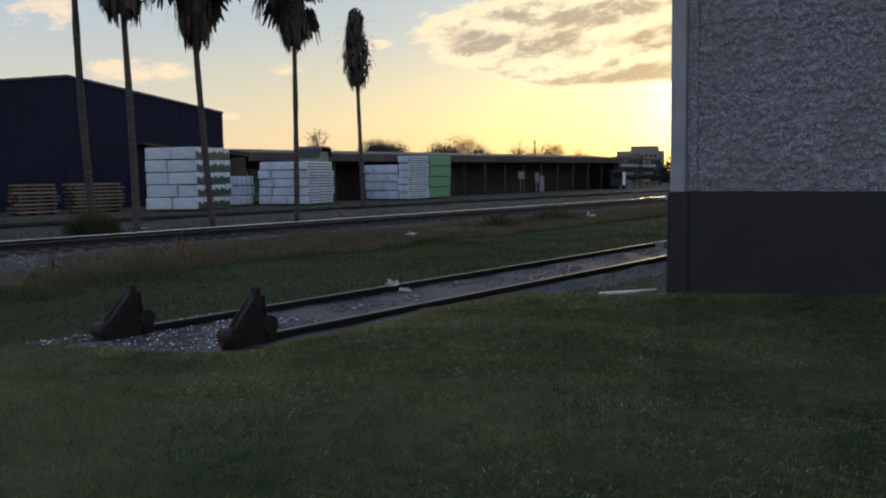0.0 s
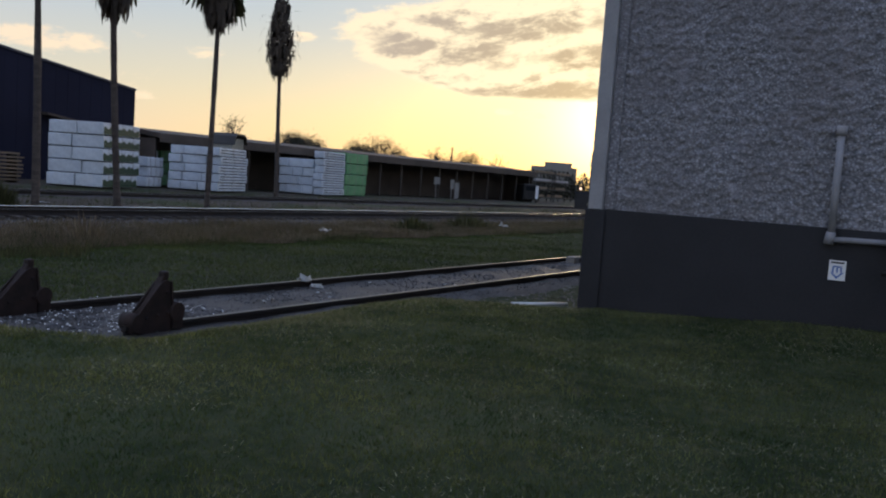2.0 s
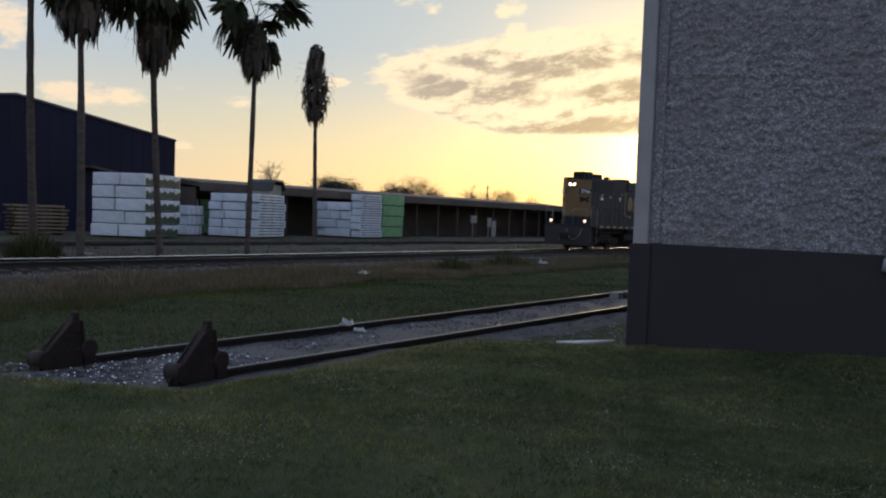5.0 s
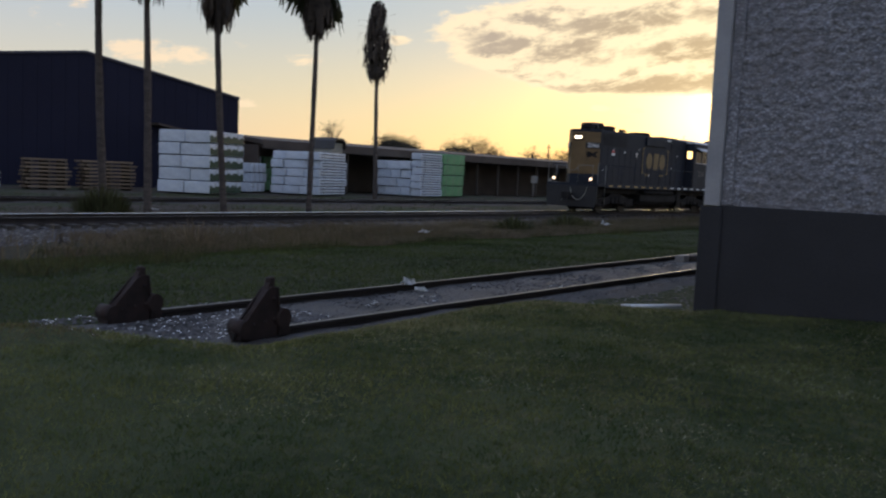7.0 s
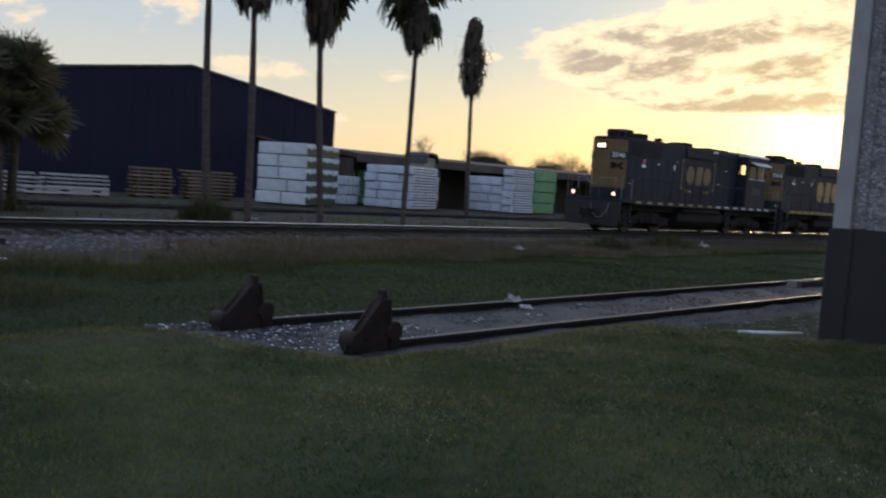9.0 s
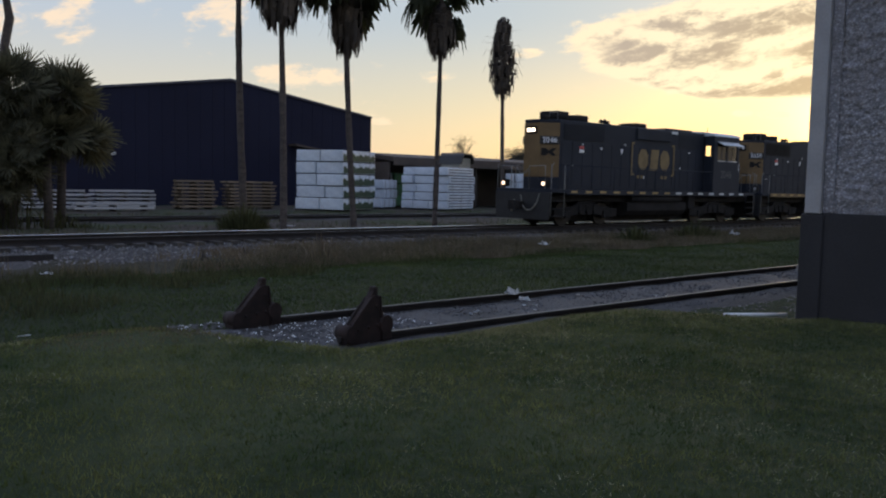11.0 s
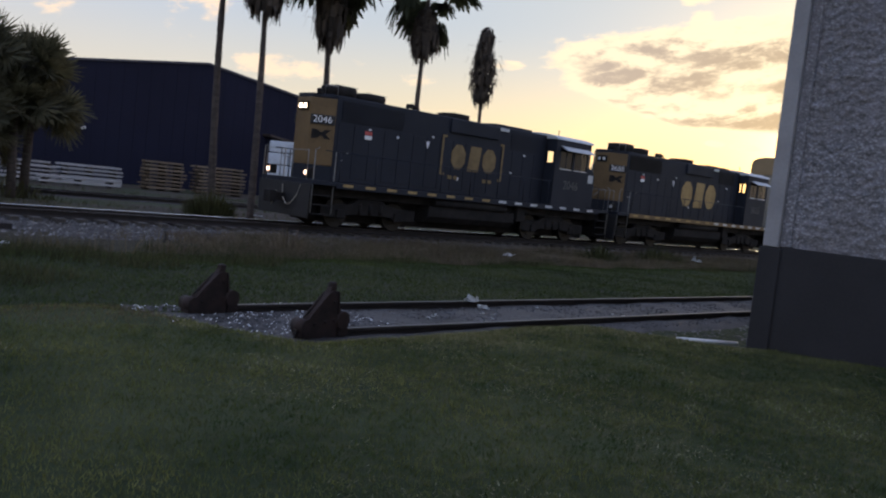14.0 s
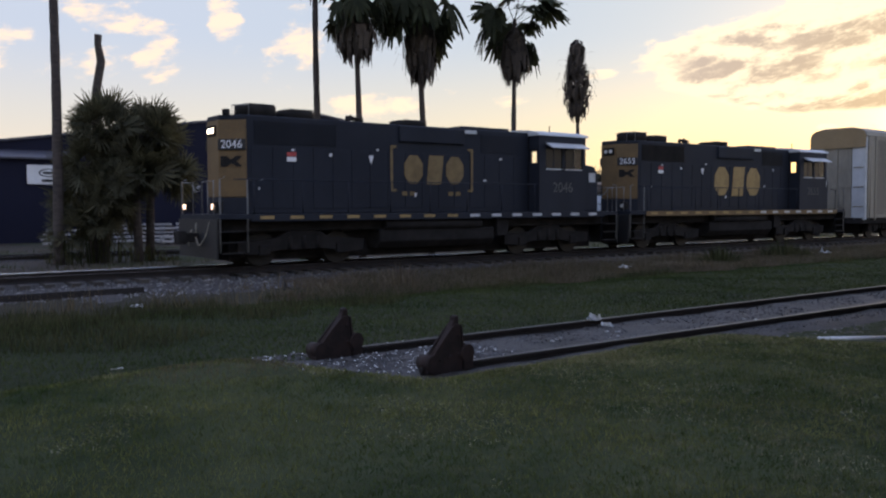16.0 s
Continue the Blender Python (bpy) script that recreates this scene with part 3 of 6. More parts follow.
blades("worn_patch", grass_pts(RNG, 4000, 2.2, 4.6, 7.4, 9.3, lambda x, y: (((x - 3.4) / 1.1) ** 2 + ((y - 8.35) / 0.85) ** 2 < 0.3 + 0.8 * RNG.uniform(0, 1, len(x))) & (y < 9.2 - 2.05 * step(x, 3.6, 5.0))), 0.04, 0.005, 1.0, M_DRY, "dry brown trampled grass beside the siding's end", "grass", 23)
blades("verge_grass", grass_pts(RNG, 190000, 0, 34, 8.9, 16.6, lambda x, y: ((y > 9.0) | (x < 4.2)) & (RNG.uniform(0, 1, len(x)) > 0.7 * step(x, 16, 32))), 0.055, 0.0065, 0.8, M_VERGE, "short green grass between the siding and the main track", "grass", 2)
blades("tall_weeds", grass_pts(RNG, 130000, -2, 50, 11.0, 21.6, lambda x, y: (y > 11.6 + 3.8 * step(x, 3, 13) + 0.5 * np.sin(1.3 * x)) & (np.sin(0.9 * x) * np.sin(1.7 * y + x) + 0.8 * np.sin(0.37 * x + 2) > -0.75 + 2.5 * step(y, 19.2 - 2.0 * step(12.0 - x, 0, 3), 21.6 - 2.4 * step(12.0 - x, 0, 3)) - 1.9 * step(x, 11.5, 14.0) * step(y, 18.5, 19.5))), 0.20, 0.008, 0.5, M_WEED, "ragged dry and green weeds beside the main track", "weeds", 3)
blades("dry_tall_grass", grass_pts(RNG, 9000, 3, 46, 15.8, 20.2, lambda x, y: np.sin(0.8 * x + 1.3 * y) + np.sin(2.3 * x) * np.sin(1.9 * y) > 0.75), 0.48, 0.008, 0.45, M_DRY, "patches of tall dry brown grass by the main track", "grass", 12)
blades("bank_grass", grass_pts(RNG, 150000, 7.5, 52, 15.6, 22.6, lambda x, y: (y > 15.9 + 0.5 * np.sin(1.1 * x) - 0.3 * np.sin(2.7 * x + y)) & (RNG.uniform(0, 1, len(x)) < step(x + 0.9 * np.sin(1.9 * y) + 0.7 * np.sin(3.1 * x), 8.2 + 0.9 * np.maximum(y - 19.5, 0), 11.5 + 1.2 * np.maximum(y - 19.5, 0)) * (1.0 - 0.55 * step(y, 21.6, 22.6)) * (1 - 0.6 * step(x, 25, 50)))), 0.20, 0.007, 0.75, M_BANK, "dense dry brown grass covering the bank below the main track", "grass", 14)
blades("left_crest", grass_pts(RNG, 26000, -0.5, 4.6, 7.6, 9.5, lambda x, y: lawn_keep(x, y) & (RNG.uniform(0, 1, len(x)) < 0.6 * step(y - (9.3 - 2.05 * step(x, 3.6, 5.0)) + 0.2 * np.sin(3.3 * x), -0.7, -0.1))), 0.055, 0.005, 1.0, M_CREST, "dry tan grass along the edge of the lawn", "grass", 15)
blades("yard_weeds", grass_pts(RNG, 16000, 0, 70, 27.4, 43, lambda x, y: np.sin(0.6 * x + y) + np.sin(1.1 * y) > -0.1), 0.20, 0.014, 0.5, M_WEED, "thin weeds in the yard dirt", "weeds", 4)
stones("end_gravel", 2600, 4.05, 6.8, 7.1, 9.3, lambda x, y: np.full(len(x), -0.048), 0.026, M_CHIP, "pale stone chips at the siding's end", lambda x, y: (y > 7.42 + 1.1 * np.maximum(5.0 - x, 0)) & (np.abs(y - 7.3) > 0.09) & (np.abs(y - 8.8) > 0.09))
stones("bright_chips", 380, 4.1, 6.8, 7.3, 9.3, lambda x, y: np.full(len(x), -0.036), 0.014, M_PLASTIC, "white stone flakes at the siding's end", lambda x, y: (y > 7.42 + 1.1 * np.maximum(5.0 - x, 0)) & (np.abs(y - 7.3) > 0.09) & (np.abs(y - 8.8) > 0.09), 31)
stones("siding_gravel", 5200, 5.3, 22, 6.85, 8.72, lambda x, y: np.full(len(x), -0.046), 0.02, M_CHIP, "dusty chips scattered between and beside the siding rails", lambda x, y: np.abs(y - 7.3) > 0.09, 5)
stones("side_gravel", 1600, 9.2, 19, 5.4, 7.1, lambda x, y: hz(x, y) + 0.0, 0.025, M_STONE, "gravel strip between the siding and the house corner", lambda x, y: (x > 10.9) | (y > 6.2), 6)
stones("main_gravel", 11000, -6, 40, 19.4, 22.8, lambda x, y: np.interp(y, [18.9, 20.2, 21.6, 22.3, 23], [-0.44, -0.37, -0.31, -0.28, -0.23]) + 0.012, 0.038, M_STONE, "loose crushed stone on the main track's shoulder", None, 7)


# ---- tracks ----
def rail_part(parent, x0, x1, y, z, top_mat, name="rail", edge=0.0125):
    bm = bmesh.new()
    prism(bm, [(y - 0.066, z - 0.17), (y + 0.066, z - 0.17), (y + 0.066, z - 0.155), (y + 0.012, z - 0.13), (y + 0.010, z - 0.05), (y + 0.034, z - 0.036), (y + 0.034, z - edge + 0.001), (y - 0.034, z - edge + 0.001), (y - 0.034, z - 0.036), (y - 0.010, z - 0.05), (y - 0.012, z - 0.13), (y - 0.066, z - 0.155)], "x", x0, x1)
    r = part(name, bm, M_RAILSIDE, parent, "rusty steel rail")
    bm = bmesh.new()
    prism(bm, [(y - 0.0345, z - edge), (y + 0.0345, z - edge), (y + 0.033, z - edge * 0.55), (y + 0.029, z - edge * 0.26), (y + 0.020, z - edge * 0.08), (y + 0.008, z), (y - 0.008, z), (y - 0.020, z - edge * 0.08), (y - 0.029, z - edge * 0.26), (y - 0.033, z - edge * 0.55)], "x", x0, x1)
    part("running_surface", bm, top_mat, r, "worn shiny top of the rail")


def tie_mesh(w=2.6):
    bm = bmesh.new()
    box(bm, -0.11, 0.11, -w / 2, w / 2, -0.09, 0.09, 0.012)
    return mesh_of("tie", bm, M_TIE)


TIE = tie_mesh()
RT = random.Random(5)
main_track = thing("main_track", "straight main railway track with shiny rails", "railway track", kind="structure")
rail_part(main_track, -80, 300, 23.0, 0.0, M_RAILDULL, edge=0.007), rail_part(main_track, -80, 300, 24.5, 0.0, M_RAILTOP, edge=0.018)
for i in range(118):
    piece("tie", TIE, main_track, pose(-2 + 0.56 * i, 23.75 + RT.uniform(-0.04, 0.04), -0.262, 0, 0, RT.uniform(-1, 1)))
siding_track = thing("siding_track", "short rusty siding track sunk in silt", "railway track", kind="structure")
rail_part(siding_track, 5.10, 130, 7.3, 0.04, M_RAILDULL, edge=0.007), rail_part(siding_track, 4.66, 130, 8.8, 0.04, M_RAILDULL, edge=0.007)
yard_track = thing("yard_track", "old yard track among weeds", "railway track", kind="structure")
rail_part(yard_track, -80, 200, 35.05, -0.09, M_RAILDULL), rail_part(yard_track, -80, 200, 36.55, -0.09, M_RAILDULL)


# ---- wheel stops at the end of the siding ----
def wheel_stop(m):
    t = thing("wheel_stop", "rust-brown cast iron wheel stop clamped to the siding rail", "wheel stop", m @ Matrix.Diagonal((0.69, 0.72, 0.86, 1)), "wheel stops on the siding")
    bm = bmesh.new()
    for s in (-0.085, 0.055):
        prism(bm, [(-0.30, -0.13), (0.25, -0.13), (0.25, 0.10), (0.22, 0.34), (0.215, 0.46), (0.12, 0.47), (0.05, 0.43), (-0.12, 0.28), (-0.31, 0.10)], "y", s, s + 0.03, 0.006)
    part("side_plate", bm, M_IRON, t)
    bm = bmesh.new()
    prism(bm, [(-0.26, 0.02), (0.23, 0.02), (0.22, 0.12), (0.20, 0.34), (0.20, 0.49), (0.165, 0.53), (0.11, 0.51), (0.07, 0.44), (0.00, 0.37), (-0.18, 0.18)], "y", -0.054, 0.054, 0.006)
    part("web", bm, M_IRON, t)
    bm = bmesh.new()
    prism(bm, [(0.255, 0.02), (0.285, 0.14), (0.262, 0.30), (0.232, 0.46), (0.218, 0.46), (0.225, 0.30), (0.25, 0.14)], "y", -0.11, 0.11, 0.008)
    part("wheel_face", bm, M_IRON, t, "curved face that meets the wheel")
    bm = bmesh.new()
    tube(bm, [(-0.30, 0, 0.06), (-0.05, 0, 0.25), (0.16, 0, 0.46)], [0.05, 0.045, 0.035], 10)
    part("brace", bm, M_IRON, t)
    bm = bmesh.new()
    tube(bm, [(-0.34, -0.15, 0.02), (-0.34, 0.15, 0.02)], 0.105, 16)
    box(bm, -0.42, -0.24, -0.12, 0.12, -0.10, 0.05, 0.012)
    part("rear_clamp", bm, M_IRON, t)
    bm = bmesh.new()
    tube(bm, [(0.33, -0.14, 0.10), (0.33, 0.14, 0.10)], 0.115, 16)
    box(bm, 0.26, 0.44, -0.12, 0.12, -0.10, 0.10, 0.012)
    part("front_clamp", bm, M_IRON, t)
    bm = bmesh.new()
    box(bm, 0.11, 0.21, -0.058, 0.058, 0.46, 0.57, 0.025)
    part("top_lug", bm, M_IRON, t)
    for x, z in ((-0.18, 0.06), (0.02, 0.08), (0.18, 0.10), (0.16, 0.33)):
        bm = bmesh.new()
        tube(bm, [(x, -0.125, z), (x, 0.125, z)], 0.022, 6)
        part("bolt", bm, M_IRON, t)


wheel_stop(pose(5.42, 7.3, 0.05))
wheel_stop(pose(4.94, 8.8, 0.04, 0, 0, 4) @ Matrix.Diagonal((1.08, 1, 0.96, 1)))


# ---- the house with pebble-dash wall ----
def house():
    rng = np.random.default_rng(8)
    # displaced wall skin, y from -9 to 5.2, z from 1.37 to 7
    ys, zs = np.arange(5.12, -2.6, -0.027), np.arange(1.386, 5.2, 0.027)
    Y, Z = np.meshgrid(ys, zs)
    d = rng.uniform(0, 1, Y.shape)
    d = (np.roll(d, 1, 1) + 1.6 * d + np.roll(d, -1, 1) + 0.7 * np.roll(d, 1, 0)) / 4.3
    d = np.clip((d - 0.30) / 0.45, 0, 1) ** 1.4 * 0.036
    n, m = len(ys), len(zs)
    v = np.stack([(10.752 - d).ravel(), Y.ravel(), Z.ravel()], 1).tolist()
    f = [(j * n + i, j * n + i + 1, (j + 1) * n + i + 1, (j + 1) * n + i) for j in range(m - 1) for i in range(n - 1)]
    skin = raw("wall_west_render", v, f, M_STUCCO, True)
    tagged(skin, "grey pebble-dash render of the house wall", "wall", kind="structure")
    bm = bmesh.new()
    box(bm, 10.756, 11.05, -12, 5.12, -0.4, 7.0)
    tagged(part("wall_west", bm, M_STUCCO), "grey pebble-dash house wall", "wall", kind="structure")
    bm = bmesh.new()
    box(bm, 11.05, 24, 4.82, 5.12, -0.4, 7.0)
    tagged(part("wall_north", bm, M_STUCCO), "grey pebble-dash house wall along the siding", "wall", kind="structure")
    bm = bmesh.new()
    box(bm, 23.7, 24, -12, 4.82, -0.4, 7.0), box(bm, 11.05, 23.7, -12, -11.7, -0.4, 7.0)
    tagged(part("wall_south", bm, M_STUCCO), "grey pebble-dash house wall", "wall", kind="structure")
    bm = bmesh.new()
    box(bm, 10.4, 24.4, -12.4, 5.27, 7.0, 7.25)
    tagged(part("roof", bm, M_ROOF), "flat dark roof of the house", "roof", kind="structure")
    bm = bmesh.new()
    box(bm, 10.70, 10.754, -12, 4.90, -0.4, 1.385, 0.008)
    tagged(part("plinth", bm, M_PLINTH), "black-painted smooth plinth of the house wall", "plinth", kind="structure")
    bm = bmesh.new()
    box(bm, 10.67, 10.78, 4.89, 5.18, -0.4, 1.37, 0.02)
    tagged(part("plinth_corner", bm, M_PLINTH), "black-painted corner pier of the plinth", "plinth", kind="structure")
    bm = bmesh.new()
    box(bm, 10.655, 10.775, 4.93, 5.13, 1.373, 7.0, 0.012)
    tagged(part("corner_trim", bm, M_TRIM), "pale grey painted corner board", "trim", kind="structure")
    bm = bmesh.new()
    box(bm, 10.71, 10.752, 4.79, 4.928, 1.386, 7.0, 0.01)
    tagged(part("corner_trim_inner", bm, M_STUCCO), "rendered strip beside the corner board", "trim", kind="structure")
    bm = bmesh.new()
    box(bm, 10.66, 10.80, 5.10, 5.42, -0.35, -0.04, 0.02)
    tagged(part("footing", bm, M_PLINTH), "dark concrete footing at the house corner", "footing", kind="structure")


house()
t = thing("downpipe", "grey painted steel pipe fixed to the house wall", "pipe")
bm = bmesh.new()
tube(bm, [(10.66, 2.12, 1.24), (10.66, 2.12, 2.46)], 0.042, 12)
part("riser", bm, M_PIPE, t)
bm = bmesh.new()
tube(bm, [(10.66, 2.12, 2.44), (10.66, 2.12, 2.55)], [0.056, 0.056], 12)
part("cap", bm, M_PIPE, t)
bm = bmesh.new()
tube(bm, [(10.66, 2.14, 1.20), (10.66, 2.12, 1.34)], 0.055, 12)
part("elbow", bm, M_PIPE, t)
bm = bmesh.new()
tube(bm, [(10.66, 2.14, 1.255), (10.66, 1.45, 1.27)], 0.034, 12)
part("branch", bm, M_PIPE, t)
for z in (1.55, 2.2):
    bm = bmesh.new()
    box(bm, 10.66, 10.75, 2.05, 2.19, z, z + 0.03, 0.004)
    part("bracket", bm, M_PIPE, t)
t = thing("gas_meter", "dark grey gas meter with pipes on the house wall", "meter")
for nm, a in (("regulator", (10.42, 10.68, 1.25, 1.50, 1.12, 1.36)), ("case", (10.40, 10.66, 0.95, 1.28, 0.55, 1.0))):
    bm = bmesh.new()
    box(bm, *a, 0.04)
    part(nm, bm, M_DARKMETAL, t)
bm = bmesh.new()
tube(bm, [(10.56, 1.36, 1.2), (10.56, 1.36, 0.95), (10.56, 1.55, 0.93)], 0.03, 10)
part("inlet_pipe", bm, M_DARKMETAL, t)
bm = bmesh.new()
tube(bm, [(10.56, 1.32, 0.95), (10.56, 1.32, 0.1)], 0.028, 10)
part("outlet_pipe", bm, M_DARKMETAL, t)
t = thing("wall_sign", "small white notice with a blue arrow on the plinth", "sign")
bm = bmesh.new()
box(bm, 10.690, 10.699, 1.93, 2.11, 0.79, 1.02, 0.002)
part("plate", bm, M_WHITE, t)
bm = bmesh.new()
box(bm, 10.686, 10.6895, 1.95, 2.09, 0.985, 1.005)
part("line_bar", bm, M_BLACK, t, "bar of unreadable print")
bm = bmesh.new()
box(bm, 10.686, 10.6895, 1.97, 1.985, 0.88, 0.95), box(bm, 10.686, 10.6895, 2.055, 2.07, 0.88, 0.95), box(bm, 10.686, 10.6895, 2.012, 2.028, 0.88, 0.95), box(bm, 10.686, 10.6895, 1.97, 2.07, 0.94, 0.955)
prism(bm, [(1.945, 0.885), (1.965, 0.885), (2.02, 0.835), (2.075, 0.885), (2.095, 0.885), (2.02, 0.81)], "x", 10.686, 10.6895)
part("arrow", bm, M_BLUEINK, t, "blue arrow symbol")

# white pipe lying in the gravel by the house corner
t = thing("marker_pipe", "white plastic pipe lying on the gravel by the house corner", "pipe")
bm = bmesh.new()
tube(bm, [(10.72, 6.2, -0.07), (11.42, 5.66, -0.06)], 0.028, 10)
part("tube", bm, M_PLASTIC, t)


# ---- warehouse ----
def warehouse():
    w = thing("warehouse", "dark blue corrugated steel warehouse with a low gable", "warehouse")
    y0, y1 = 55.0, 100.0
    L, R, P = (2.0, 4.55), (41.0, 6.6), (28.7, 8.42)
    bm = bmesh.new()
    prism(bm, [(L[0], -0.4), (R[0], -0.4), R, P, L], "y", y0, y0 + 0.15)
    part("front_wall", bm, M_SHEDBLUE, w)
    bm = bmesh.new()
    x = L[0] + 0.2
    while x < R[0] - 0.1:
        top = np.interp(x, [L[0], P[0], R[0]], [L[1], P[1], R[1]]) - 0.1
        box(bm, x, x + 0.09, y0 - 0.015, y0 + 0.01, -0.3, top)
        x += 0.9
    part("cladding_rib", bm, M_SHEDBLUE, w)
    bm = bmesh.new()
    box(bm, R[0] - 0.15, R[0], y0 + 0.15, y1, -0.4, R[1]), box(bm, L[0], L[0] + 0.15, y0 + 0.15, y1, -0.4, L[1]), box(bm, L[0], R[0], y1 - 0.15, y1, -0.4, 5)
    part("side_wall", bm, M_SHEDBLUE, w)
    for a, b in ((L, P), (P, R)):
        bm = bmesh.new()
        prism(bm, [a, b, (b[0], b[1] + 0.14), (a[0], a[1] + 0.14)], "y", y0 - 0.12, y1)
        part("roof_slope", bm, M_ROOF, w)
    bm = bmesh.new()
    box(bm, 20.4, 20.6, y0 - 0.35, y0 - 0.04, 2.95, 3.1, 0.02)
    part("wall_lamp", bm, M_WHITE, w)
    a = thing("warehouse_annex", "lower dark blue front annex with a shallow roof", "annex")
    bm = bmesh.new()
    box(bm, -8, 12.5, 52.9, 54.9, -0.4, 4.45)
    part("wall", bm, M_SHEDBLUE, a)
    bm = bmesh.new()
    prism(bm, [(52.6, 4.46), (54.95, 5.0), (54.95, 5.1), (52.6, 4.56)], "x", -8.2, 12.6)
    part("roof", bm, M_ROOF, a)
    s = thing("company_sign", "white wall sign with a dark oval emblem", "sign")
    bm = bmesh.new()
    box(bm, 9.85, 11.6, 52.78, 52.88, 3.05, 4.15, 0.01)
    part("panel", bm, M_WHITE, s)
    bm = bmesh.new()
    ring = [(10.95 + 0.5 * math.cos(i * 0.2618), 3.70 + 0.24 * math.sin(i * 0.2618)) for i in range(24)]
    prism(bm, ring, "y", 52.765, 52.778)
    part("emblem", bm, M_BLACK, s, "dark oval emblem")
    bm = bmesh.new()
    prism(bm, [(10.95 + 0.42 * math.cos(i * 0.2618), 3.70 + 0.18 * math.sin(i * 0.2618)) for i in range(24)], "y", 52.757, 52.764)
    part("emblem_field", bm, M_WHITE, s)
    bm = bmesh.new()
    box(bm, 10.66, 11.24, 52.75, 52.756, 3.63, 3.77), box(bm, 10.6, 11.3, 52.765, 52.778, 3.18, 3.34)
    part("lettering_bar", bm, M_BLACK, s, "bars of unreadable lettering")


warehouse()


# ---- long low lumber shed ----
def lumber_shed():
    s = thing("lumber_shed", "long low open-fronted dark lumber shed", "shed")
    x0, x1, y0, y1 = 38.6, 96.0, 49.5, 53.4
    bm = bmesh.new()
    prism(bm, [(y0 - 0.5, 3.12), (y0 - 0.5, 3.46), (y1, 3.85), (y1, 3.65)], "x", x0, x1)
    part("roof", bm, M_BROWN, s)
    bm = bmesh.new()
    box(bm, x0, x1, y0 - 0.56, y0 - 0.505, 2.85, 3.44)
    part("fascia", bm, M_BROWN, s)
    bm = bmesh.new()
    box(bm, x0, x1, y1 - 0.15, y1, -0.4, 3.64)
    part("back_wall", bm, M_BROWN, s)
    bm = bmesh.new()
    box(bm, x0, x0 + 0.15, y0, y1 - 0.16, -0.4, 3.1)
    part("end_wall", bm, M_BROWN, s)
    bm = bmesh.new()
    box(bm, x1 - 0.15, x1, y0, y1 - 0.16, -0.4, 3.1)
    part("end_wall", bm, M_BROWN, s)
    x = x0 + 2
    while x < x1:
        bm = bmesh.new()
        box(bm, x, x + 0.18, y0, y0 + 0.18, -0.4, 3.12, 0.01)
        part("post", bm, M_TIMBER, s)
        x += 3.4
    bm = bmesh.new()
    prism(bm, [(33.5, 4.25), (39.4, 3.42), (39.4, 3.3), (33.5, 4.1)], "y", 54, 58)
    part("lean_to_roof", bm, M_BROWN, s)
    for x, z, w, h in ((73.4, 1.15, 1.1, 0.75), (76.6, 0.75, 0.7, 1.0), (77.5, 0.25, 0.8, 1.2), (60.5, 0.3, 0.7, 0.9)):
        g = thing("notice_board", "pale board leaning by the lumber shed", "board")
        bm = bmesh.new()
        box(bm, x, x + w, 49.3, 49.38, -0.28 if z < 0.5 else z, z + h, 0.01)
        if z > 0.5:
            box(bm, x + w / 2 - 0.05, x + w / 2 + 0.05, 49.385, 49.45, -0.35, z + h * 0.6)
        part("panel", bm, M_FARWALL, g)


lumber_shed()


# ---- lumber packs ----
def pack_mesh(name, lx, ly, lz, mat):
    bm = bmesh.new()
    box(bm, 0, lx, 0, ly, 0, lz, 0.045)
    return mesh_of(name, bm, mat)


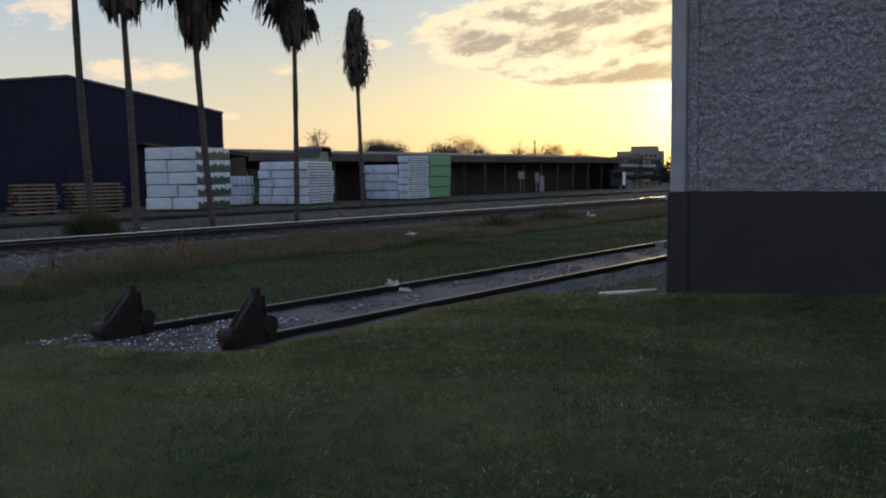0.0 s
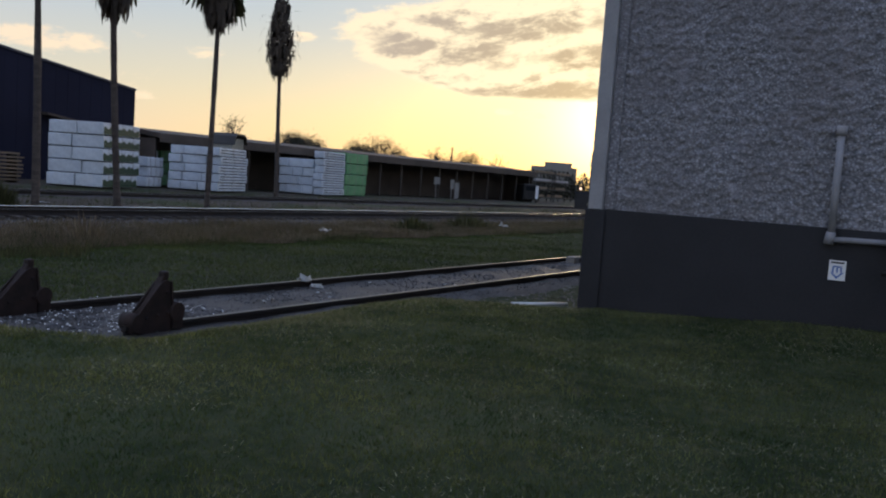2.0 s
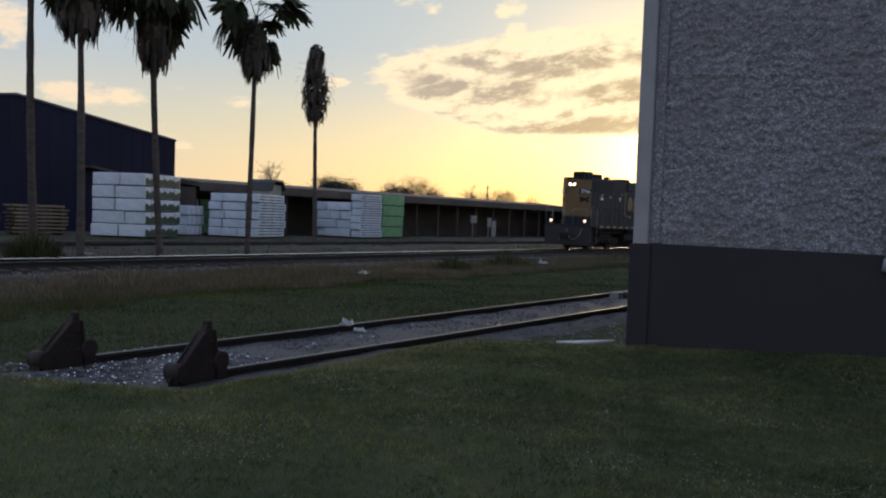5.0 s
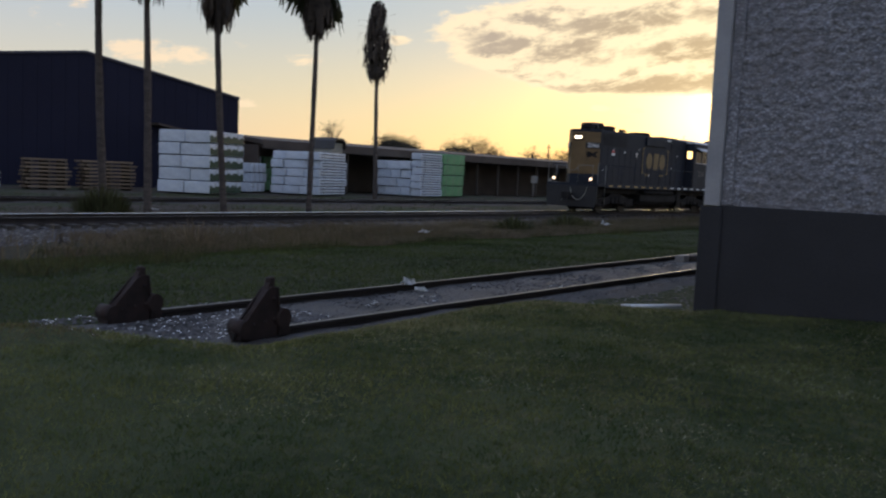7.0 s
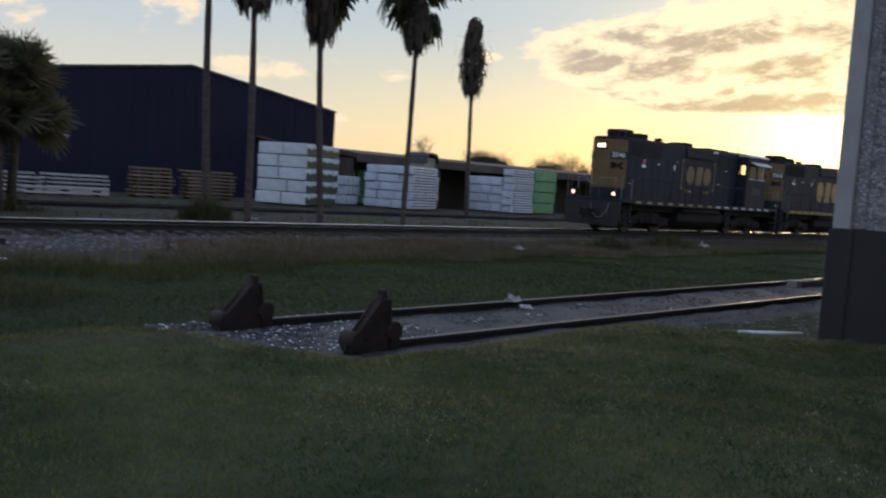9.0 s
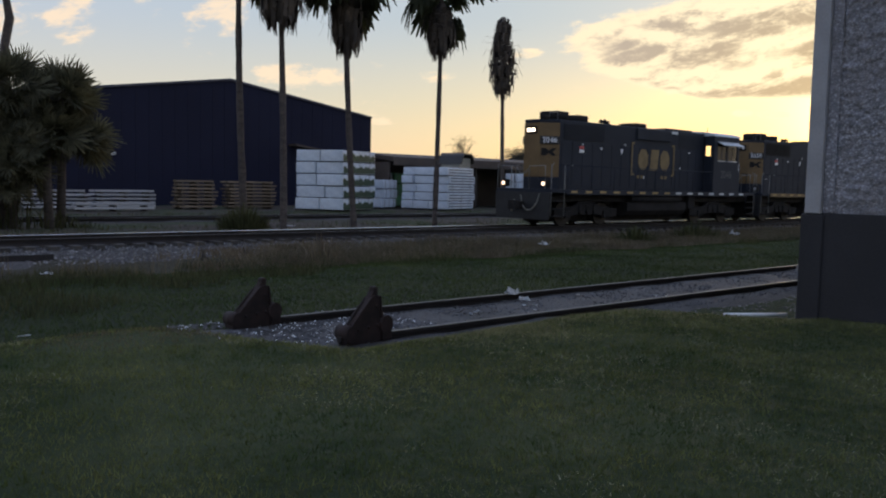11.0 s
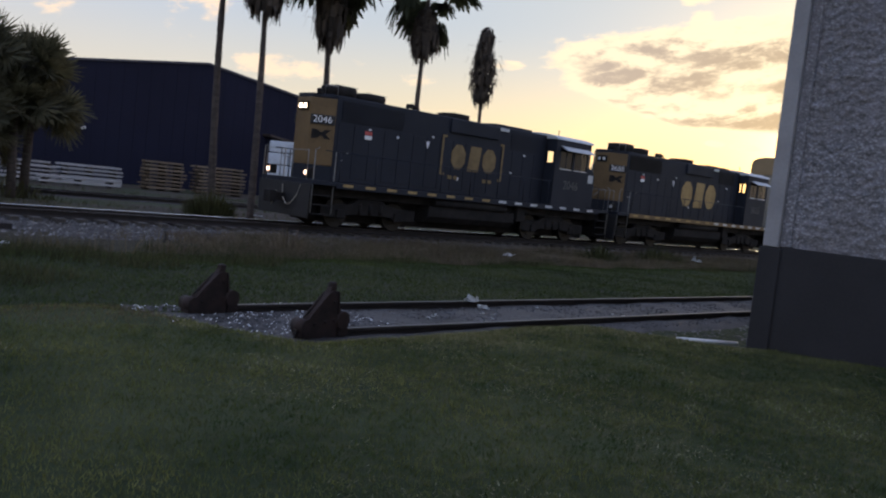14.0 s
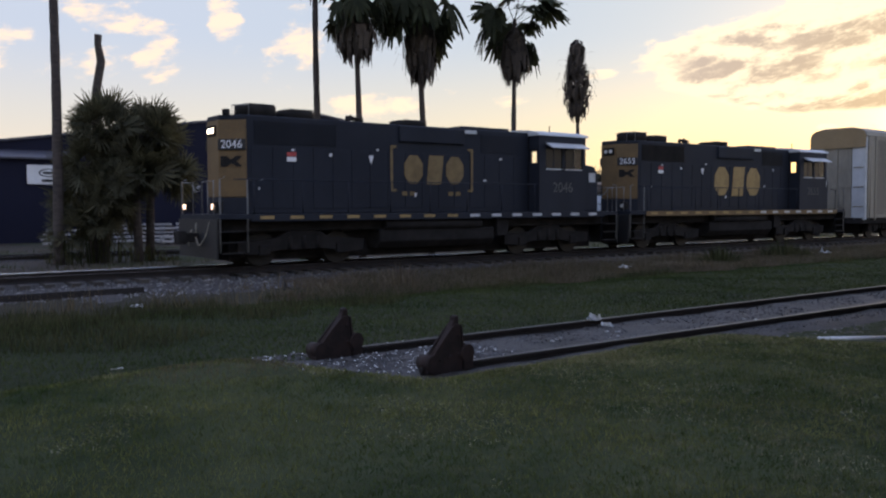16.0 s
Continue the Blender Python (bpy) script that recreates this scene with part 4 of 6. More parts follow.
def lumber_stack(corner, rot, cols_l, len_l, len_r, tiers, height, mat, prints, group, rr):
    """Packs in tiers; left face along the turned y, right face along the turned x."""
    h = height / tiers
    m0 = pose(corner[0], corner[1], -0.24, 0, 0, rot)
    ly = len_l / cols_l
    names = {M_WRAP: ("lumber_pack", "white plastic-wrapped lumber pack"), M_GREENWRAP: ("lumber_pack", "green plastic-wrapped lumber pack")}
    me = pack_mesh("wrap", len_r, ly - 0.045, h - 0.05, mat)
    bm = bmesh.new()
    box(bm, -0.02, 0.02, -0.006, ly - 0.039, -0.004, h - 0.046)
    bands = mesh_of("strap", bm, M_FARWALL)
    bm = bmesh.new()
    box(bm, -0.05, 0.05, 0.08, ly - 0.12, -0.05, 0.0)
    stick = mesh_of("bearer", bm, M_TIMBER)
    pr = bmesh.new()
    for i in range(8):
        a = len_r * (0.02 + 0.12 * i)
        prism(pr, [(a, h * 0.04), (a + len_r * 0.12, h * 0.04), (a + len_r * 0.12, h * (0.44 + 0.1 * (i % 2))), (a + len_r * 0.08, h * (0.52 + 0.10 * (i % 3))), (a + len_r * 0.03, h * (0.66 - 0.12 * (i % 2))), (a, h * (0.54 - 0.1 * (i % 2)))], "y", -0.012, -0.006)
    pr = mesh_of("print", pr, M_GREENINK)
    # black bars that stand for the dark gaps between tiers, shade put in as colour
    ln = bmesh.new()
    for i in range(2):
        box(ln, len_r * 0.05, len_r * 0.95, -0.012, -0.006, h * (0.26 + 0.34 * i), h * (0.36 + 0.34 * i))
    ln = mesh_of("print", ln, M_BLACK)
    for k in range(tiers):
        cut = [0.0] + [c + rr.uniform(-0.28, 0.28) for c in range(1, cols_l)] + [float(cols_l)]
        for c in range(cols_l):
            grow = Matrix.Diagonal((1, cut[c + 1] - cut[c], 1, 1))
            dx, dy = rr.uniform(-0.12, 0.12), rr.uniform(-0.02, 0.02)
            p = thing(names[mat][0], names[mat][1] + (" with dark green print, stacked" if prints == "leaf" and c == 0 else " in a tall stack"), "lumber pack", m0 @ pose(dx, cut[c] * ly + dy, k * h + 0.05, 0, 0, rr.uniform(-1.1, 1.1)), group)
            piece("wrap", me, p, grow)
            for q in (0.18, 0.5, 0.82):
                piece("strap", bands, p, pose(len_r * q, 0, 0) @ grow)
                piece("bearer", stick, p, pose(len_r * (0.5 + 1.1 * (q - 0.5)), 0, 0) @ grow)
            if c == 0 and prints == "leaf":
                piece("print", pr, p, Matrix())
            # painted gap shade, on the front packs only
            if c == 0 and prints == "gap_line":
                piece("print", ln, p, Matrix())


RS = random.Random(9)
lumber_stack((30.36, 43.5), 23, 2, 3.50, 3.89, 5, 3.75, M_WRAP, "leaf", "stack of white lumber packs", RS)
lumber_stack((39.52, 44.0), 20, 3, 3.76, 4.1, 5, 2.95, M_WRAP, "gap_line", "stack of white lumber packs", RS)
lumber_stack((50.5, 44.5), 8, 1, 0.9, 3.2, 6, 3.42, M_WRAP, "gap_line", "stack of white lumber packs", RS)
lumber_stack((50.35, 45.42), 8, 3, 3.2, 3.2, 4, 2.75, M_WRAP, "", "stack of white lumber packs", RS)
lumber_stack((53.78, 44.95), 8, 2, 2.1, 3.4, 4, 3.5, M_GREENWRAP, "", "stack of green lumber packs", RS)
lumber_stack((39.6, 51.6), 0, 2, 1.6, 1.0, 3, 2.5, M_WRAP, "", "small packs by the shed", RS)
lumber_stack((40.75, 51.4), 0, 2, 1.6, 1.3, 3, 2.55, M_GREENWRAP, "", "small packs by the shed", RS)
lumber_stack((36.6, 47.6), 20, 1, 2.0, 1.9, 3, 2.0, M_WRAP, "", "small packs by the shed", RS)
# tarpaulin-covered bundle on the second stack
t = thing("covered_bundle", "lumber bundle under a black tarpaulin on top of the stack", "lumber bundle", pose(41.3, 44.66, 2.70, 0, 0, 20) @ Matrix.Diagonal((0.60, 1, 1.2, 1)))
bm = bmesh.new()
box(bm, 0.1, 3.0, 0.15, 1.6, 0, 0.62, 0.02)
part("boards", bm, M_HOSE, t, "pale tan ends of the covered boards")
bm = bmesh.new()
prism(bm, [(-0.05, 0.25), (0.3, 0.66), (0.7, 0.80), (2.4, 0.78), (2.9, 0.64), (3.12, 0.3), (3.2, 0.3), (2.98, 0.72), (2.45, 0.90), (0.6, 0.92), (0.2, 0.76), (-0.15, 0.25)], "y", -0.1, 1.8, 0.02)
part("tarpaulin", bm, M_TARP, t)


def lumber_pile(x, y, w, h, d, mat, label, rot=0):
    t = thing("lumber_pile", label, "lumber pile", pose(x, y, -0.28, 0, 0, rot), "low lumber piles in the yard")
    layers = max(2, int(h / 0.2))
    bm = bmesh.new()
    box(bm, 0, w, -0.12, 0.12, -0.055, 0.055, 0.006)
    plank = mesh_of("plank", bm, mat)
    bm = bmesh.new()
    box(bm, -0.05, 0.05, 0, d, -0.05, 0.05)
    bearer = mesh_of("bearer", bm, M_TIMBER)
    z = 0.06
    for k in range(layers):
        for bx in (0.1, 0.5, 0.9):
            piece("bearer", bearer, t, pose(w * bx, 0, z))
        z += 0.11
        for j in range(int(d / 0.27)):
            if k == layers - 1 and RS.random() < 0.25:
                continue
            piece("plank", plank, t, pose(RS.uniform(-0.15, 0.15), 0.13 + j * 0.27, z, 0, 0, RS.uniform(-0.8, 0.8)))
        z += 0.105


lumber_pile(21.8, 48.0, 2.4, 1.75, 1.1, M_BOARD, "stack of brown sawn boards on bearers")
lumber_pile(25.1, 48.0, 3.2, 1.7, 1.1, M_BOARD, "stack of brown sawn boards on bearers")
lumber_pile(13.2, 47.5, 3.4, 1.15, 1.1, M_PALEBOARD, "stack of pale grey boards on bearers")
lumber_pile(17.2, 48.5, 3.4, 1.05, 1.1, M_PALEBOARD, "stack of pale grey boards on bearers")
lumber_pile(15.0, 45.4, 4.2, 0.55, 0.85, M_PALEBOARD, "low stack of pale grey boards on bearers")
lumber_pile(9.5, 46.5, 3.2, 0.8, 0.85, M_PALEBOARD, "low stack of pale grey boards on bearers")
lumber_stack((4.6, 48.5), 0, 1, 1.2, 2.6, 4, 2.9, M_WRAP, "", "packs by the annex", RS)


# ---- palms and trees ----
class Leafy:
    """Collects triangles for one foliage mesh."""

    def __init__(self):
        self.v, self.f = [], []

    def tri(self, a, b, c):
        i = len(self.v)
        self.v += [tuple(a), tuple(b), tuple(c)]
        self.f.append((i, i + 1, i + 2))

    def ribbon(self, pts, side, widths):
        i = len(self.v)
        for p, w in zip(pts, widths):
            self.v += [tuple(p - side * w), tuple(p + side * w)]
        for k in range(len(pts) - 1):
            a = i + 2 * k
            self.f.append((a, a + 1, a + 3, a + 2))

    def done(self, name, mat, parent):
        ob = raw(name, self.v, self.f, mat)
        ob.parent = parent
        return ob


def fan_leaf(L, base, out, size, rnd, droop=0.5, fingers=15, stalk=0.6, wide=0.085, hang=0.1, twist=0.0):
    """One fan leaf: a stalk and long fingers spread in a fan."""
    out = Vector(out).normalized()
    side = out.cross(Vector((0, 0, 1)))
    side = side.normalized() if side.length > 0.01 else Vector((1, 0, 0))
    if twist:
        r = rnd.uniform(-twist, twist)
        side = side * math.cos(r) + out.cross(side) * math.sin(r)
    hub = Vector(base) + out * size * stalk
    L.ribbon([Vector(base), hub], side, [0.022, 0.014])
    ax = (out * (1 - hang) + Vector((0, 0, -hang))).normalized()
    side = (side + out * rnd.uniform(-0.35, 0.35)).normalized()
    nrm = side.cross(ax).normalized()
    for k in range(fingers):
        a = (k / (fingers - 1) - 0.5) * 3.9 + rnd.uniform(-0.06, 0.06)
        d = ax * math.cos(a) + side * math.sin(a) + nrm * rnd.uniform(-0.10, 0.16)
        ln = size * rnd.uniform(0.75, 1.05) * (0.76 + 0.24 * math.cos(a))
        w = d.cross(nrm).normalized()
        mid = hub + d * ln * 0.55 + Vector((0, 0, -droop * 0.10 * size))
        tip = hub + d * ln + Vector((0, 0, -droop * rnd.uniform(0.3, 0.8) * size))
        L.ribbon([hub, mid, hub + (tip - hub) * 0.85 + (mid - hub) * 0.08, tip], w, [0.02, wide * size, 0.6 * wide * size, 0.004])


def palm(name, label, foot, top, radius, skirt=None, crown=None, seed=1):
    """skirt: z0, z1, half width. crown: leaves, leaf size, droop."""
    rnd = random.Random(seed)
    t = thing(name, label, "palm tree", group="row of tall fan palms")
    foot, top = Vector(foot), Vector(top)
    bm = bmesh.new()
    n = 26
    bend = Vector((rnd.uniform(-0.12, 0.12), rnd.uniform(-0.12, 0.12), 0))
    pts = [foot.lerp(top, i / n) + bend * math.sin(math.pi * i / n) for i in range(n + 1)]
    tube(bm, pts, [radius * (1.25 if i == 0 else 1.0 - 0.32 * i / n) * rnd.uniform(0.92, 1.08) for i in range(n + 1)], 10)
    part("trunk", bm, M_BARK, t)
    at = lambda z: foot.lerp(top, (z - foot.z) / (top.z - foot.z))
    if skirt:
        z0, z1, half = skirt
        L = Leafy()
        for k in range(420):
            u = rnd.random()
            z = z0 + 0.35 + u * (z1 - z0 - 0.25)
            a = rnd.uniform(0, 6.283)
            o = Vector((math.cos(a), math.sin(a), 0))
            shape = float(np.interp(u, [0, 0.12, 0.32, 0.6, 0.85, 1.0], [0.45, 0.85, 1.0, 0.88, 0.68, 0.5])) if crown is None else float(np.interp(u, [0, 0.2, 0.6, 1.0], [0.78, 1.0, 0.84, 0.6]))
            bulge = half * shape * rnd.uniform(0.55, 1.08)
            drop = rnd.uniform(0.5, 1.1)
            p = at(z)
            s = Vector((-o.y, o.x, rnd.uniform(-0.3, 0.3)))
            L.ribbon([p + o * 0.1 + Vector((0, 0, 0.25)), p + o * bulge, p + o * bulge * rnd.uniform(0.8, 1.05) - Vector((0, 0, drop * 0.6)), p + o * bulge * rnd.uniform(0.6, 1.05) - Vector((0, 0, drop * 0.9))], s, [0.05, rnd.uniform(0.04, 0.12), rnd.uniform(0.03, 0.09), 0.01])
        for k in range(26):
            a = rnd.uniform(0, 6.283)
            o = Vector((math.cos(a), math.sin(a), 0))
            p = at(z0 + rnd.uniform(0.3, 0.9) * (z1 - z0))
            L.ribbon([p + o * half * 0.6, p + o * half * 1.25 + Vector((0, 0, 0.1)), p + o * half * 1.5 - Vector((0, 0, 0.4))], Vector((-o.y, o.x, 0)), [0.02, 0.02, 0.008])
        L.done("skirt", M_SKIRT, t)
    if crown:
        leaves, size, droop = crown
        L = Leafy()
        for k in range(leaves):
            a, e = k * 2.39996, rnd.uniform(-0.75, 1.1)
            o = Vector((math.cos(a) * math.cos(e), math.sin(a) * math.cos(e), math.sin(e)))
            fan_leaf(L, top + Vector((0, 0, rnd.uniform(-0.35, 0.25))), o, size * 0.56 * rnd.uniform(0.85, 1.15), rnd, droop * 0.7, 19, rnd.uniform(1.0, 1.6), 0.095, 0.75 if e < 0.25 else 0.4, 0.5)
        L.done("crown", M_PALMLEAF, t)


palm("palm_tree", "tall slim fan palm with a bare grey trunk", (16.6, 30.5, -0.4), (16.32, 30.5, 12.2), 0.15, (10.3, 12.2, 0.7), (26, 1.1, 0.8), 1)
palm("palm_tree", "tall fan palm with a brown skirt of dead leaves", (16.87, 28, -0.4), (16.62, 28, 9.5), 0.14, (7.45, 9.1, 0.80), (17, 1.35, 0.8), 2)
palm("palm_tree", "tall leaning fan palm with a ragged skirt of dead leaves", (20.12, 28, -0.4), (19.5, 28, 9.7), 0.14, (6.95, 9.2, 0.72), (26, 1.85, 0.8), 3)
palm("palm_tree", "tall straight fan palm with an open round crown", (24.4, 28, -0.4), (24.55, 28, 9.7), 0.125, (7.35, 9.0, 0.62), (20, 1.9, 0.7), 4)
palm("palm_tree", "dying fan palm with only a spindle of dead leaves", (40.85, 40, -0.4), (40.42, 40, 12.2), 0.15, (7.5, 12.2, 0.95), None, 5)
palm("palm_tree", "tall slim fan palm with a bare grey trunk", (6.95, 32, -0.4), (6.95, 32, 12.0), 0.185, (10.6, 12.0, 0.7), (26, 1.1, 0.8), 6)
t = thing("dead_palm_trunk", "headless dead palm trunk above the low palm clump", "tree trunk")
bm = bmesh.new()
tube(bm, [(8.25, 32.6, -0.4), (8.35, 32.6, 2), (8.45, 32.6, 4), (8.5, 32.6, 6), (8.68, 32.6, 7.0), (8.58, 32.6, 7.6), (8.6, 32.6, 7.95)], [0.2, 0.17, 0.16, 0.15, 0.15, 0.12, 0.13], 10)
part("trunk", bm, M_BARK, t)


def fan_palm_clump():
    t = thing("fan_palm_clump", "dense dark clump of low fan palms on short stems", "palm")
    rnd = random.Random(12)
    L = Leafy()
    heads = [((8.7, 32.2, 4.55), 70, 1.05), ((10.3, 32.4, 4.35), 70, 1.05), ((9.6, 31.8, 2.9), 55, 1.05), ((8.1, 32.3, 3.3), 55, 0.95), ((10.9, 32.6, 3.0), 60, 1.05), ((8.6, 31.7, 2.2), 45, 0.95), ((7.9, 32.6, 2.0), 40, 0.85), ((8.2, 31.9, 1.3), 36, 0.8), ((9.0, 32.3, 1.2), 34, 0.85), ((7.3, 32.0, 0.8), 26, 0.65)]
    for c, n, s in heads:
        for k in range(int(n * 1.1)):
            a, e = k * 2.39996, rnd.uniform(-0.9, 1.45)
            o = Vector((math.cos(a) * math.cos(e), math.sin(a) * math.cos(e), math.sin(e)))
            fan_leaf(L, Vector(c) + o * 0.1, o, s * rnd.uniform(0.62, 0.95), rnd, 0.10, 21, 0.7, 0.032, 0.02, 1.5)
    L.done("crown", M_FANLEAF, t)
    for c, n, s in heads[:4]:
        bm = bmesh.new()
        tube(bm, [(c[0] + rnd.uniform(-0.2, 0.2), c[1], -0.4), (c[0], c[1], c[2] * 0.5), c], [0.17, 0.14, 0.12], 9)
        part("stem", bm, M_BARK, t)
    L = Leafy()
    for k in range(260):
        x, y = rnd.uniform(6.6, 11.2), rnd.uniform(31.5, 33)
        p = Vector((x, y, -0.35))
        a = rnd.uniform(0, 6.283)
        o = Vector((math.cos(a), math.sin(a), 0)) * rnd.uniform(0.1, 0.5)
        h = rnd.uniform(0.4, 1.5) * (1 - abs(x - 8.2) / 4)
        L.ribbon([p, p + o * 0.4 + Vector((0, 0, h * 0.7)), p + o + Vector((0, 0, h))], Vector((-o.y, o.x, 0)).normalized(), [0.015, 0.02, 0.004])
    L.done("undergrowth", M_WEED, t)


fan_palm_clump()


def scrub(name, label, c, r, h, n, mat, seed):
    rnd = random.Random(seed)
    L = Leafy()
    for k in range(n):
        a, q = rnd.uniform(0, 6.283), math.sqrt(rnd.random()) * r
        p = Vector((c[0] + q * math.cos(a), c[1] + q * math.sin(a), c[2]))
        o = Vector((math.cos(a), math.sin(a), 0)) * rnd.uniform(0.05, 0.35)
        hh = h * (1.1 - 0.6 * q / r) * rnd.uniform(0.4, 1.1)
        L.ribbon([p, p + o * 0.5 + Vector((0, 0, hh * 0.6)), p + o + Vector((0, 0, hh))], Vector((-o.y, o.x, 0)).normalized(), [0.012, 0.018, 0.003])
    ob = L.done(name, mat, None)
    tagged(ob, label, "bush")


scrub("scrub_bush", "dark scrubby bush at the foot of a palm", (16.0, 29.5, -0.4), 0.95, 1.15, 900, M_WEED, 21)
scrub("scrub_bush", "low dry bush beside the main track", (26.2, 18.8, -0.45), 0.8, 0.75, 420, M_WEED, 22)
scrub("scrub_bush", "low dry bush beside the main track", (30.5, 18.9, -0.45), 1.0, 0.85, 460, M_WEED, 23)
scrub("scrub_bush", "thin tuft of tall dry grass beside the main track", (12.4, 18.6, -0.45), 0.7, 0.70, 70, M_BANK, 24)
scrub("scrub_bush", "thin tuft of tall dry grass beside the main track", (13.3, 19.9, -0.4), 0.6, 0.65, 50, M_BANK, 25)


for k in range(6):
    L = Leafy()
    rnd = random.Random(80 + k)
    cx, cy = 133 + 3.2 * k, 72.5 - 2.0 * k
    for j in range(1500):
        a, q = rnd.uniform(0, 6.283), math.sqrt(rnd.random())
        p = Vector((cx + 2.6 * q * math.cos(a), cy + 2.0 * q * math.sin(a), -0.3 + rnd.random() * (4.4 + 0.5 * (k % 3)) * math.sqrt(max(0.05, 1 - q * q))))
        d = [Vector((rnd.uniform(-1, 1), rnd.uniform(-1, 1), rnd.uniform(-1, 1))) * 0.3 for _ in range(3)]
        L.tri(p + d[0], p + d[1], p + d[2])
    tagged(L.done("shrub", M_LEAF, None), "dense dark shrub at the far end of the yard", "bush", "far hedge")


def tree(x, y, h, w, leafy, seed, label):
    rnd = random.Random(seed)
    h *= 1.12
    t = thing("tree", label, "tree", group="far trees behind the shed")
    bm = bmesh.new()
    L = Leafy()
    tube(bm, [(x, y, -0.4), (x + 0.2, y, h * 0.25), (x, y, h * 0.5)], [0.3, 0.22, 0.14], 7)
    for k in range(26):
        a = rnd.uniform(0, 6.283)
        z0 = h * rnd.uniform(0.25, 0.5)
        rad = w * math.sqrt(rnd.random())
        e = Vector((x + math.cos(a) * rad, y + math.sin(a) * rad, h * (0.5 + 0.5 * math.cos(rad / w * 1.35)) * rnd.uniform(0.75, 1.0)))
        m = Vector((x, y, z0)).lerp(e, 0.5) + Vector((rnd.uniform(-0.3, 0.3), 0, 0.2))
        tube(bm, [(x, y, z0), m, e], [0.09, 0.05, 0.015], 5, False)
        for q in range(7):
            g = e + Vector((rnd.gauss(0, 0.7), rnd.gauss(0, 0.7), rnd.gauss(0, 0.45)))
            tube(bm, [m.lerp(e, rnd.random()), g], [0.025, 0.012], 4, False)
            for j in range(leafy):
                c = g + Vector((rnd.gauss(0, 0.5), rnd.gauss(0, 0.5), rnd.gauss(0, 0.4)))
                d = [Vector((rnd.uniform(-1, 1), rnd.uniform(-1, 1), rnd.uniform(-1, 1))) * 0.13 for _ in range(3)]
                L.tri(c + d[0], c + d[1], c + d[2])
    part("trunk", bm, M_TWIG, t)
    if leafy:
        L.done("crown", M_LEAF, t)


for i, (x, h, w, leafy, lab) in enumerate(((100.3, 6.9, 2.4, 40, "dark leafy tree"), (104.6, 6.5, 2.6, 40, "dark leafy tree"), (109.2, 6.8, 2.4, 36, "dark leafy tree"), (117.5, 6.9, 2.9, 36, "dark leafy tree"), (126.5, 8.0, 3.9, 30, "broad tree with thin foliage"), (135.5, 7.2, 2.2, 2, "bare winter tree"), (142, 7.4, 2.6, 2, "bare winter tree"), (152.5, 7.7, 3.2, 2, "bare winter tree"), (163, 7.2, 3.6, 20, "dark leafy tree"), (88.2, 8.6, 1.8, 1, "bare winter tree"), (170, 6.8, 3, 2, "bare winter tree"))):
    tree(x, 95 + (i % 3) * 2, h, w, leafy, 40 + i, lab + " behind the lumber shed")
t = thing("utility_pole", "thin utility pole far behind the shed", "pole")
bm = bmesh.new()
tube(bm, [(148, 95, -0.4), (148, 95, 8.6)], [0.16, 0.11], 8), box(bm, 147.3, 148.7, 94.95, 95.05, 8.0, 8.12)
part("post", bm, M_TWIG, t)
t = thing("far_building", "pale flat-roofed building in the distance", "building", pose(288.8, 137.8, 0, 0, 0, -64.5))
for a in ((-5, 5, 0, 10, -0.4, 11.2), (-10, 7, 0.8, 14, -0.4, 9.5)):
    bm = bmesh.new()
    box(bm, *a)
    part("wall", bm, M_FARWALL, t)
for k in range(6):
    bm = bmesh.new()
    box(bm, -4.4 + 1.5 * k, -3.4 + 1.5 * k, -0.08, -0.01, 6.6, 8.0)
    part("window", bm, M_DARKGLASS, t)


def storage_rack(x, y, n):
    t = thing("storage_rack", "open steel rack holding pale lumber", "rack", pose(x, y, -0.3), "racks at the end of the yard")
    for k in range(4):
        bm = bmesh.new()
        box(bm, k * 2.2, k * 2.2 + 0.12, 0, 0.12, 0, 4.2)
        part("upright", bm, M_DARKMETAL, t)
    for j in range(n):
        bm = bmesh.new()
        box(bm, -0.4, 7.2, -0.3, 0.9, 0.5 + j * 1.05, 0.62 + j * 1.05)
        part("shelf", bm, M_DARKMETAL, t)
        bm = bmesh.new()
        box(bm, 0.3 + 0.5 * (j % 2), 3.0 + j * 0.8, -0.25, 0.85, 0.63 + j * 1.05, 0.95 + j * 1.05, 0.02)
        part("load", bm, M_PALEBOARD if j == 2 else M_BOARD, t)


storage_rack(99, 51, 4), storage_rack(109, 53, 4), storage_rack(118, 50, 3)


